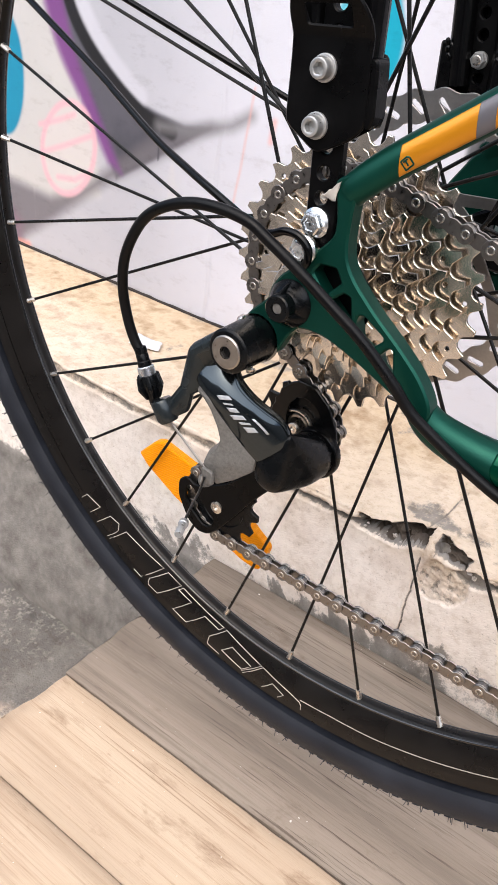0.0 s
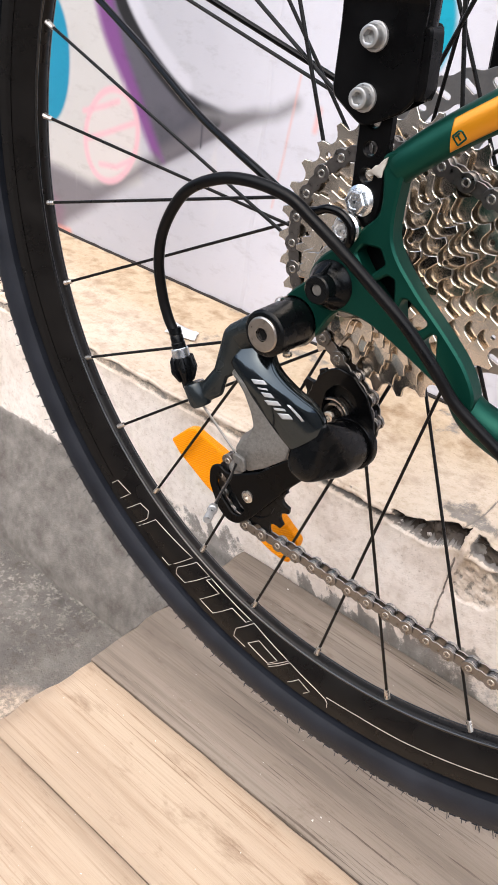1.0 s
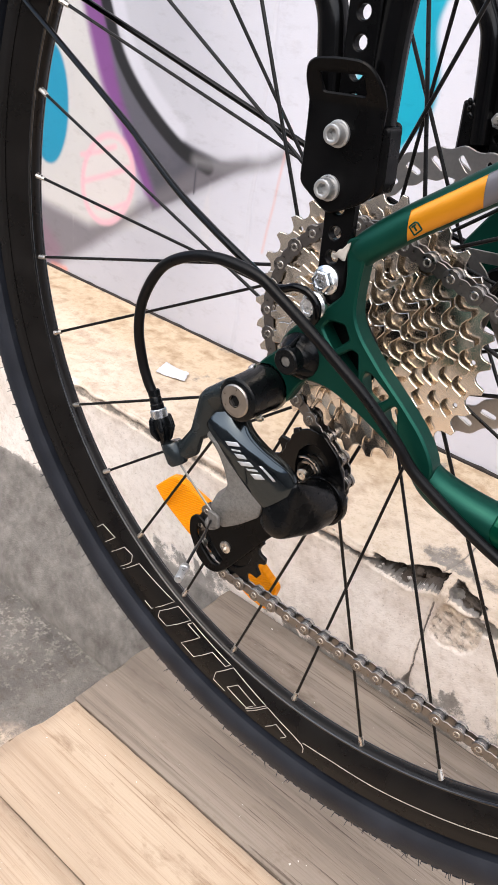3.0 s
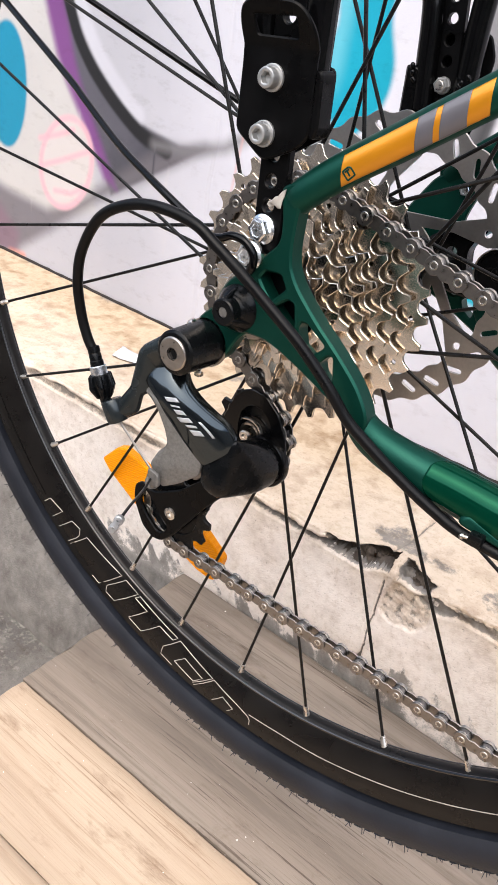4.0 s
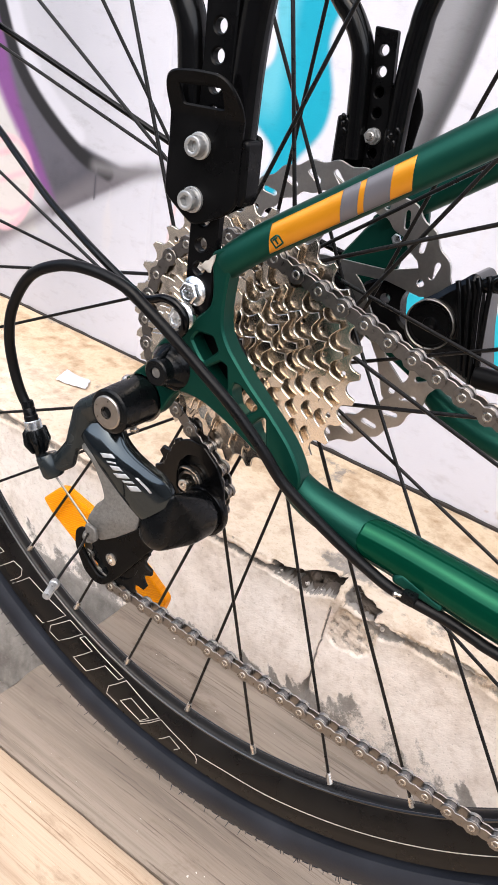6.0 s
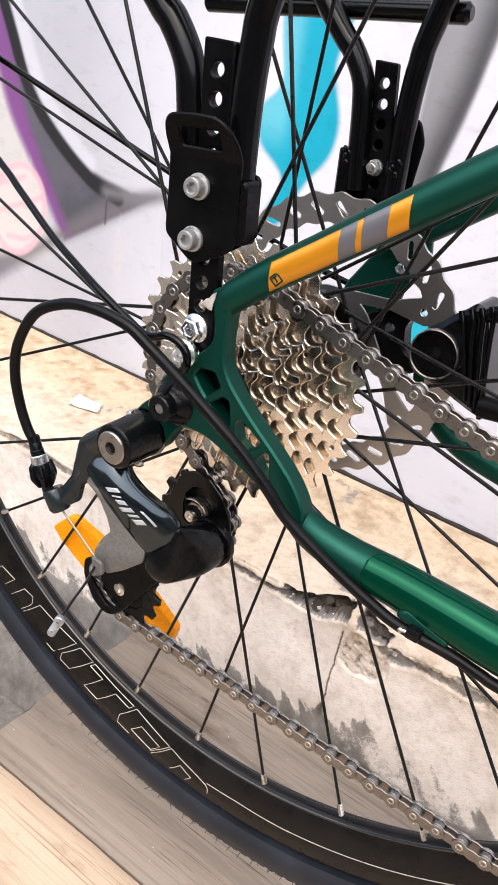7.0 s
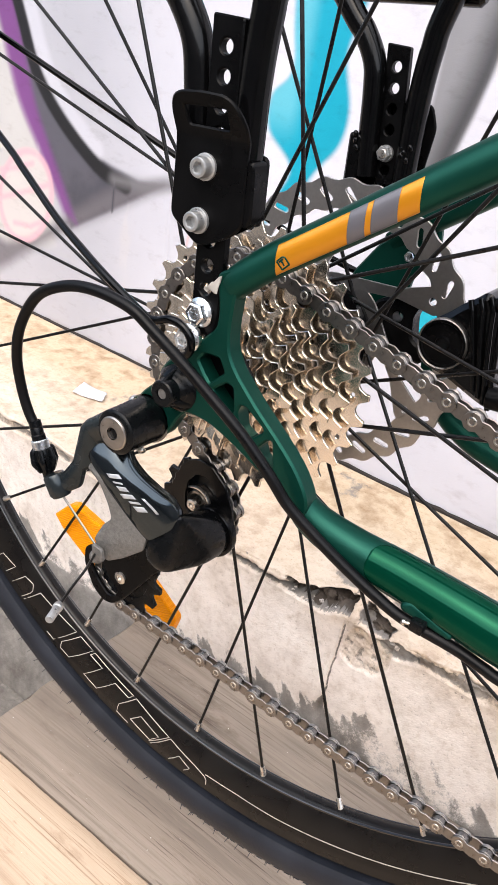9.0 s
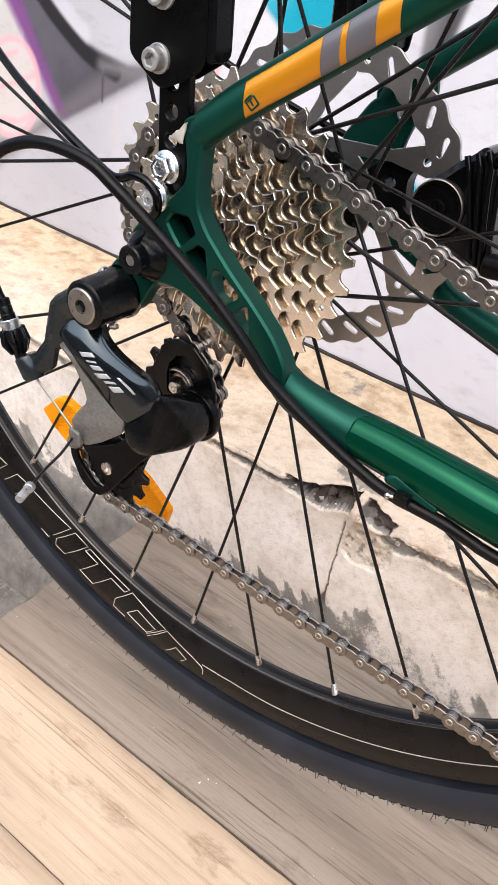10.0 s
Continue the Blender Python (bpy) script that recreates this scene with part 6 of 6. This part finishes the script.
def pulley(c, turn, name, n, y):
    """A toothed plastic wheel: shallow rounded notches between broad teeth, a dished web."""
    bm = bmesh.new()
    pr = pitch_radius(n)
    out = []
    for k in range(n):
        a = turn + k * math.tau / n
        er, et = Vector((math.cos(a), math.sin(a))), Vector((-math.sin(a), math.cos(a)))
        for be in (-62, -31, 0, 31, 62):
            q = er * (pr + 0.0004) + (et * math.sin(radians(be)) - er * math.cos(radians(be))) * 0.0036
            out.append((c[0] + q.x, c[1] + q.y))
        m = a + math.pi / n
        for sg in (-1, 1):
            q = Vector((math.cos(m), math.sin(m))) * (pr + 0.0016) + Vector((-math.sin(m), math.cos(m))) * sg * 0.0019
            out.append((c[0] + q.x, c[1] + q.y))
    plate(out, y - 0.0013, y + 0.0013, [disc(*c, 0.0160, 28)], 0.0004, bm)
    plate(disc(*c, 0.0162, 32), y - 0.0005, y + 0.0005, [disc(*c, 0.0058, 24)], 0.0002, bm)
    return part(name, bm, PLASTIC, der, "black toothed jockey pulley", 28)


pulley(GUIDE, 0.12, "guide_pulley", 11, CHAIN_Y)
pulley(TENSION, 0.30, "tension_pulley", 12, CHAIN_Y)
for c, yb, big in ((GUIDE, -0.0415, 0.0032), (TENSION, -0.0418, 0.0040)):
    part("pulley_bush", turned((c[0], -0.0368, c[1]), (c[0], 0, c[1]), [(0, 0.0050), (0, 0.0063), (0.0008, 0.0066), (0.0060, 0.0066), (0.0060, 0.0040)], 32, closed=True), FACE_STEEL, der, "steel pulley bush")
    part("pulley_bolt", turned((c[0], -0.0240, c[1]), (c[0], -0.1, c[1]), [(0, 0), (0, 0.0026), (-0.0240 - yb - 0.0016, 0.0026), (-0.0240 - yb - 0.0016, big), (-0.0240 - yb - 0.0004, big), (-0.0240 - yb, big * 0.82), (-0.0240 - yb, big * 0.45), (-0.0240 - yb - 0.0012, big * 0.42), (-0.0240 - yb - 0.0012, 0)], 20), STAINLESS, der, "small steel pulley bolt")
# black cage plate round the guide pulley, with a curved opening
ge = [(-0.0239, -0.0759), (-0.0224, -0.0735), (-0.0226, -0.0700), (-0.0205, -0.0680), (-0.0200, -0.0640), (-0.0177, -0.0618), (-0.0140, -0.0578), (-0.0090, -0.0556), (0.0000, -0.0562), (0.0092, -0.0629), (0.0159, -0.0747), (0.0188, -0.0856), (0.0160, -0.0970), (0.0000, -0.0980), (-0.0130, -0.0935), (-0.0178, -0.0892), (-0.0190, -0.0858), (-0.0212, -0.0846), (-0.0218, -0.0815), (-0.0238, -0.0800)]
go = [(-0.0140, -0.0782), (-0.0133, -0.0706), (-0.0095, -0.0650), (-0.0035, -0.0634), (0.0034, -0.0672), (0.0080, -0.0760), (0.0087, -0.0850), (0.0020, -0.0900), (-0.0070, -0.0905), (-0.0128, -0.0870)]
part("pulley_guard", plate(rounded(ge, 0.0012, 2), -0.0402, -0.0386, [rounded(go, 0.002)], 0.0004), BLACK_GLOSS, der, "black cage plate with a curved opening")
part("pulley_ring", turned((GUIDE[0], -0.0382, GUIDE[1]), (GUIDE[0], 0, GUIDE[1]), [(0, 0.0086), (0, 0.0092), (0.0006, 0.0095), (0.0020, 0.0095), (0.0020, 0.0086)], 48, closed=True), STAINLESS, der, "bright steel pulley ring")

# shift cable: housing loop, ferrule, barrel adjuster, bare wire, crimped end
loop_pts = [(-0.0690, -0.0945, -0.0460), (-0.0740, -0.0952, -0.0390), (-0.0782, -0.0962, -0.0280), (-0.0802, -0.0980, -0.0120), (-0.0772, -0.0992, 0.0050), (-0.0664, -0.0997, 0.0231), (-0.0501, -0.0992, 0.0330), (-0.0332, -0.0985, 0.0365), (-0.0154, -0.0970, 0.0350), (-0.0037, -0.0955, 0.0292), (0.0108, -0.0935, 0.0207), (0.0252, -0.0912, 0.0112), (0.0390, -0.0893, 0.0022), (0.0487, -0.0875, -0.0058), (0.0578, -0.0855, -0.0145), (0.0670, -0.0830, -0.0245), (0.0814, -0.0802, -0.0340), (0.0953, -0.0775, -0.0420), (0.1096, -0.0755, -0.0485), (0.1235, -0.0740, -0.0530), (0.1456, -0.0705, -0.0562), (0.1584, -0.0690, -0.0590), (0.1700, -0.0680, -0.0610), (0.2300, -0.0600, -0.0690), (0.3200, -0.0500, -0.0780), (0.4000, -0.0400, -0.0900)]
cable = part("shift_cable", sweep(loop_pts, 0.0025, 16, 8), HOUSING, bike, "black shift cable housing in a loop")
fdir = (Vector((-0.0591, -0.0942, -0.0680)) - Vector((-0.0690, -0.0945, -0.0460))).normalized()
f0 = Vector((-0.0690, -0.0945, -0.0460)) - fdir * 0.004
part("end_cap", turned(f0, f0 + fdir, [(0, 0.0025), (0.0002, 0.0030), (0.0030, 0.0031), (0.0034, 0.0028), (0.0040, 0.0031), (0.0070, 0.0031), (0.0074, 0.0034), (0.0110, 0.0034), (0.0110, 0)], 24), PLASTIC, cable)
part("ferrule", turned(f0 + fdir * 0.0098, f0 + fdir, [(0, 0), (0, 0.0039), (0.0003, 0.0042), (0.0053, 0.0042), (0.0056, 0.0039), (0.0056, 0)], 24), SILVER, cable, "bright silver ferrule")
bm = turned(f0 + fdir * 0.0143, f0 + fdir, [(0, 0), (0, 0.0042), (0.0010, 0.0046), (0.0050, 0.0048), (0.0100, 0.0034), (0.0125, 0.0028), (0.0150, 0.0028), (0.0150, 0)], 28)
_, fa, fb = axes(f0, f0 + fdir)
for k in range(6):
    a = k * math.tau / 6 + 0.3
    w = fa * math.cos(a) + fb * math.sin(a)
    hull([(f0 + fdir * 0.0152 + w * 0.0050, 0.0014), (f0 + fdir * 0.0205 + w * 0.0058, 0.0014), (f0 + fdir * 0.0252 + w * 0.0036, 0.0011)], 8, bm)
part("barrel_adjuster", bm, PLASTIC, cable, "ribbed black barrel adjuster")
part("bare_wire", sweep([(-0.0480, -0.0945, -0.0750), (-0.0350, -0.0940, -0.0845), (-0.0250, -0.0938, -0.0915)], 0.0006, 8, 4), FACE_STEEL, cable, "bare steel wire")
tail = [(-0.0235, -0.0950, -0.0960), (-0.0150, -0.1100, -0.0925), (-0.0060, -0.1270, -0.0870), (0.0025, -0.1430, -0.0830)]
part("wire_tail", sweep(tail, 0.0007, 8, 6), SPOKE, cable, "dark cut cable tail")
td = (Vector(tail[3]) - Vector(tail[2])).normalized()
tq = Vector(tail[3])
part("crimp_cap", turned(tq - td * 0.001, tq + td, [(0, 0), (0, 0.0018), (0.0006, 0.0022), (0.0030, 0.0022), (0.0035, 0.0018), (0.0124, 0.0018), (0.0130, 0.0014), (0.0130, 0)], 18), PAINT_SILVER, cable, "crimped silver cable end")

# cable guide under the chain stay
GXV, GZ0 = 0.1228, -0.0480
part("cable_guide", hull([((GXV, -0.0728, GZ0 + 0.0004), 0.0024), ((GXV + 0.0020, -0.0722, GZ0 + 0.0022), 0.0022), ((GXV + 0.0190, -0.0712, GZ0 - 0.0036), 0.0016)], 12), GREEN, frame_ob, "green cable stop", 60)
part("guide_clip", slab(GXV + 0.0045, GXV + 0.0105, -0.0785, -0.0735, GZ0 - 0.0055, GZ0 - 0.0005, 0.0010), PLASTIC, frame_ob, "black clip")
part("guide_screw", turned((GXV + 0.0048, -0.0760, GZ0 - 0.0040), (GXV + 0.0000, -0.0770, GZ0 - 0.0045), [(0, 0), (0, 0.0008), (0.0022, 0.0008), (0.0024, 0.0014), (0.0034, 0.0014), (0.0040, 0.0008), (0.0040, 0)], 12), STAINLESS, frame_ob)

# -- luggage rack --
rack = None
for s in (-1, 1):
    L = [(-0.1900, s * 0.0720, 0.3000), (-0.0900, s * 0.0720, 0.2080), (-0.0380, s * 0.0720, 0.1562), (-0.0269, s * 0.0720, 0.1463), (-0.0181, s * 0.0720, 0.1342), (-0.0146, s * 0.0720, 0.1209), (-0.0118, s * 0.0720, 0.1020), (-0.0085, s * 0.0720, 0.0800)]
    Rr = [(0.0700, s * 0.0720, 0.3300), (0.0300, s * 0.0720, 0.2200), (0.0136, s * 0.0720, 0.1622), (0.0112, s * 0.0720, 0.1444), (0.0108, s * 0.0720, 0.1257), (0.0118, s * 0.0720, 0.1060), (0.0130, s * 0.0720, 0.0860), (0.0135, s * 0.0720, 0.0800)]
    t = part("rack_tube" if rack else "luggage_rack", sweep(L, 0.0060, 18, 8), BLACK_GLOSS, rack or bike, "bent black rack tube" if rack else "black tubular luggage rack")
    rack = rack or t
    part("rack_tube", sweep(Rr, 0.0060, 18, 8), BLACK_GLOSS, rack, "bent black rack tube")
    part("side_rail", rod((-0.1300, s * 0.0800, 0.1560), (0.0280, s * 0.0800, 0.1705), 0.0052, n=20, c=0.002), BLACK_GLOSS, rack, "black side rail with rounded end")
    # adjustable drilled strut from the dropout up between the tubes
    z0, z1 = (0.0265 if s < 0 else 0.0660), 0.1438
    xa = (lambda z: 0.0060 - 0.071 * (z - 0.0368)) if s < 0 else (lambda z: -0.0058 + 0.139 * (0.1340 - z))
    hl = [disc(xa(z), z, 0.0027, 14) for z in [0.0363 + 0.00977 * k for k in range(11)]]
    w = 0.0070 if s < 0 else 0.0064
    so = rounded([(xa(z0) - w * 0.85, z0), (xa(z0) + w * 0.85, z0), (xa(z0) + w, z0 + 0.0110), (xa(z1) + w, z1), (xa(z1) - w, z1), (xa(z0) - w, z0 + 0.0110)], 0.0012)
    hl = [h for h in hl if min(p[1] for p in h) > z0 + 0.001]
    part("strut", plate(so, s * 0.0725, s * 0.0768, hl, 0.0006), BLACK, rack, "black drilled strut")
    if s < 0:
        # clamp plate with a slot, its edge folded back round the tube
        br = rounded([(-0.0170, 0.1100), (-0.0158, 0.1150), (-0.0120, 0.1176), (-0.0019, 0.1191), (0.0080, 0.1195), (0.0126, 0.1177), (0.0163, 0.1129), (0.0179, 0.1086), (0.0182, 0.0990), (0.0205, 0.0758), (0.0157, 0.0703), (0.0031, 0.0636), (-0.0006, 0.0636), (-0.0144, 0.0717), (-0.0151, 0.0901), (-0.0156, 0.0983)], 0.003)
        sl = rounded([(-0.0107, 0.1129), (0.0087, 0.1147), (0.0095, 0.1079), (-0.0086, 0.1066)], 0.0008, 2)
        cp = plate(br, -0.0805, -0.0782, [sl], 0.0007)
        # the slotted upper end is bent outwards
        bmesh.ops.bisect_plane(cp, geom=cp.verts[:] + cp.edges[:] + cp.faces[:], plane_co=(0, 0, 0.1035), plane_no=(-0.08, 0, 1))
        for v in cp.verts:
            v.co.y -= 0.42 * max(0.0, v.co.z - 0.08 * v.co.x - 0.1035)
        part("clamp_plate", cp, BLACK, rack, "black clamp plate with a slot")
        part("clamp_fold", plate(rounded([(0.0178, 0.0988), (0.0198, 0.0992), (0.0210, 0.0982), (0.0217, 0.0940), (0.0232, 0.0800), (0.0222, 0.0756), (0.0196, 0.0752)], 0.0010), -0.0796, -0.0700, (), 0.0008), BLACK, rack, "folded edge of the clamp plate")
        part("clamp_back", plate(rounded([(-0.0190, 0.1000), (0.0180, 0.1000), (0.0200, 0.0760), (0.0040, 0.0650), (-0.0140, 0.0720)], 0.003), -0.0665, -0.0645, (), 0.0006), BLACK, rack)
        for z in (0.0931, 0.0730):
            bolt_socket("clamp_bolt", (0.0005, -0.0806, z), (0, -1, 0), 0.0040, 0.0042, rack, washer=0.0050)
    else:
        for dx in (-0.0175, 0.0110):
            part("clamp_fold", plate(rounded([(dx - 0.0035, 0.1000), (dx + 0.0050, 0.1000), (dx + 0.0070, 0.0740), (dx - 0.0015, 0.0740)], 0.002), 0.0665, 0.0785, (), 0.0015), BLACK, rack, "black clamp bracket")
            wb, wr = bmesh.new(), random.Random(int(dx * 1e4))
            for q in range(5):
                c = (dx + 0.0010 + wr.uniform(-0.0030, 0.0026), 0.0675 + wr.uniform(-0.0012, 0.0012), 0.1002 - 0.0016 * q)
                hull([(c, 0.0014), ((c[0] + wr.uniform(-0.0016, 0.0016), c[1], c[2] - 0.0012), 0.0012)], 8, wb)
            part("weld_bead", wb, BLACK_GLOSS, rack, "lumpy black weld bead", 70)
        part("clamp_plate", plate(rounded([(-0.0200, 0.1100), (-0.0120, 0.1205), (0.0160, 0.1205), (0.0210, 0.1100), (0.0190, 0.0720), (-0.0160, 0.0720)], 0.003), 0.0785, 0.0805, (), 0.0006), BLACK, rack)
        bolt_hex("clamp_nut", (0.0000, 0.0724, 0.0935), (0, -1, 0), 0.0040, 0.0036, rack, PAINT_SILVER, 0.0043, False, "silver lock nut")
        part("nut_thread", rod((0.0000, 0.0690, 0.0935), (0.0000, 0.0668, 0.0935), 0.0024, n=16), STAINLESS, rack)
    if s < 0:
        bolt_hex("mounting_bolt", (0.0052, -0.0769, 0.0363), (0, -1, 0), 0.0047, 0.0040, rack, SILVER, 0.0062)
part("cross_bar", rod((-0.1400, -0.0720, 0.2530), (-0.1400, 0.0720, 0.2530), 0.0052), BLACK_GLOSS, rack)

# mudguard stay: bent black wire ending in an eye round a bolt
ms = part("mudguard_stay", sweep([(-0.3000, -0.0080, 0.1150), (-0.1561, -0.0480, 0.0697), (-0.1272, -0.0570, 0.0603), (-0.0899, -0.0690, 0.0482), (-0.0620, -0.0775, 0.0415), (-0.0432, -0.0830, 0.0374), (-0.0263, -0.0850, 0.0320), (-0.0150, -0.0860, 0.0287), (-0.0090, -0.0860, 0.0295), (-0.0034, -0.0860, 0.0320), (0.0033, -0.0860, 0.0318), (0.0082, -0.0855, 0.0277), (0.0082, -0.0850, 0.0215), (0.0040, -0.0845, 0.0178), (-0.0010, -0.0840, 0.0190)], 0.0018, 12, 8), BLACK_GLOSS, bike, "black wire mudguard stay with an eye")
bolt_hex("eye_bolt", (0.0034, -0.0800, 0.0251), (0, -1, 0), 0.0046, 0.0040, ms, SILVER, 0.0060)
part("far_stay", sweep([(-0.2916, 0.0300, 0.1166), (-0.1468, 0.0500, 0.0716), (-0.0744, 0.0600, 0.0491), (-0.0300, 0.0690, 0.0350), (-0.0040, 0.0810, 0.0270)], 0.0019, 12, 6), BLACK_GLOSS, ms, "black wire stay on the far side")
part("eye_spacer", rod((0.0034, -0.0780, 0.0251), (0.0034, -0.0802, 0.0251), 0.0058), STAINLESS, ms)

# torn tape stuck on the joint of stay and dropout
bm = bmesh.new()
tpts = [(0.0064, 0.0472), (0.0074, 0.0488), (0.0086, 0.0490), (0.0100, 0.0512), (0.0114, 0.0518), (0.0128, 0.0540), (0.0146, 0.0552), (0.0142, 0.0524), (0.0136, 0.0500), (0.0140, 0.0476), (0.0120, 0.0470), (0.0104, 0.0478), (0.0088, 0.0466)]
tape = part("torn_tape", plate(tpts, -0.0800, -0.0793, (), 0.0002), TAPE, frame_ob, "torn bit of pale paper tape")
for v in tape.data.vertices:
    v.co.y += 0.0014 * noise.noise(Vector((v.co.x * 400, v.co.z * 400, 1)))

# -- rear brake on the far side --
cal_out = rounded([(0.0545, 0.0080), (0.0545, 0.0165), (0.0585, 0.0271), (0.0661, 0.0335), (0.0711, 0.0396), (0.0775, 0.0447), (0.0807, 0.0489), (0.0852, 0.0486), (0.0895, 0.0414), (0.0922, 0.0307), (0.0945, 0.0195), (0.1008, 0.0002), (0.0990, -0.0070), (0.0860, -0.0030), (0.0739, 0.0014), (0.0608, 0.0030)], 0.004)
brake = part("rear_brake", plate(cal_out, 0.0440, 0.0720, (), 0.0030), CALIPER, bike, "glossy black disc brake caliper")
part("piston_cap", turned((0.0684, 0.0445, 0.0183), (0.0684, 0, 0.0183), [(0, 0), (0, 0.0124), (0.0016, 0.0124), (0.0024, 0.0118), (0.0024, 0.0110), (0.0014, 0.0105), (0.0014, 0.0040), (0.0022, 0.0034), (0.0022, 0.0020), (0.0010, 0.0016), (0.0010, 0)], 48), BLACK, brake, "round black piston cap")
part("cap_ring", turned((0.0684, 0.0420, 0.0183), (0.0684, 0.1, 0.0183), [(0, 0.0122), (-0.0005, 0.0126), (0, 0.0130), (0.003, 0.0131), (0.003, 0.0122)], 56, closed=True), FACE_STEEL, brake, "thin bright edge of the piston cap")
part("cap_boss", turned((0.0684, 0.0434, 0.0183), (0.0684, 0, 0.0183), [(0, 0), (0, 0.0030), (0.0014, 0.0026), (0.0014, 0.0014), (0.0006, 0.0012), (0.0006, 0)], 24), CALIPER, brake)
# cooling ribs: each a bent bar that steps down the body behind the cap
for k in range(4):
    dx, dz = 0.0046 * k, 0.0022 * k
    rib = sweep([(0.0755 + dx, 0.0432, 0.0440 + dz), (0.0782 + dx, 0.0426, 0.0385 + dz), (0.0800 + dx, 0.0426, 0.0330), (0.0850 + dx * 0.9, 0.0428, 0.0180 - dz), (0.0905 + dx * 0.7, 0.0432, 0.0010 - dz)], 0.0014, 12, 5)
    part("cooling_rib", rib, CALIPER, brake, "", 60)
part("banjo", hull([((0.0880, 0.0460, 0.0450), 0.0036), ((0.0960, 0.0460, 0.0490), 0.0046), ((0.1050, 0.0470, 0.0500), 0.0040)], 12), BLACK_GLOSS, brake, "black hose fitting")
bolt_socket("hose_bolt", (0.0960, 0.0415, 0.0490), (0, -1, 0), 0.0036, 0.0030, brake, BLACK_GLOSS)
part("brake_hose", sweep([(0.1050, 0.0470, 0.0500), (0.1300, 0.0480, 0.0250), (0.1700, 0.0560, -0.0100), (0.2600, 0.0500, -0.0500), (0.3900, 0.0300, -0.0800)], 0.0026, 12, 8), HOUSING, brake, "black brake hose")
part("mount_arm", plate(rounded([(0.0205, 0.0071), (0.0200, 0.0220), (0.0343, 0.0300), (0.0445, 0.0360), (0.0520, 0.0330), (0.0464, 0.0276), (0.0430, 0.0203), (0.0455, 0.0084), (0.0560, 0.0040), (0.0540, -0.0040), (0.0391, -0.0042), (0.0280, -0.0010)], 0.003), 0.0600, 0.0720, [disc(0.0345, 0.0170, 0.0030, 16)], 0.0015), BLACK, brake, "black caliper bracket")
bolt_hex("mount_screw", (0.0300, 0.0680, 0.0480), (0, -1, 0), 0.0030, 0.0025, brake, SILVER, 0.0, False, "small bright screw")
part("brake_bolt", rod((0.0985, 0.0430, 0.0010), (0.1130, 0.0430, 0.0030), 0.0058, n=20), BLACK, brake)

# prop stand under the bottom bracket, which holds the wheel off the deck
stand = part("prop_stand", rod((0.4200, -0.0350, -0.0900), (0.4200, 0.0350, -0.0900), 0.0120), BLACK, bike, "black double-leg prop stand")
for s in (-1, 1):
    part("stand_leg", sweep([(0.4200, s * 0.0300, -0.0920), (0.4150, s * 0.0700, -0.2200), (0.4100, s * 0.1100, -AXLE + 0.006)], 0.0080, 14, 6), BLACK, stand)
    part("stand_foot", rod((0.3950, s * 0.1100, -AXLE + 0.0055), (0.4300, s * 0.1100, -AXLE + 0.0055), 0.0055), PLASTIC, stand)
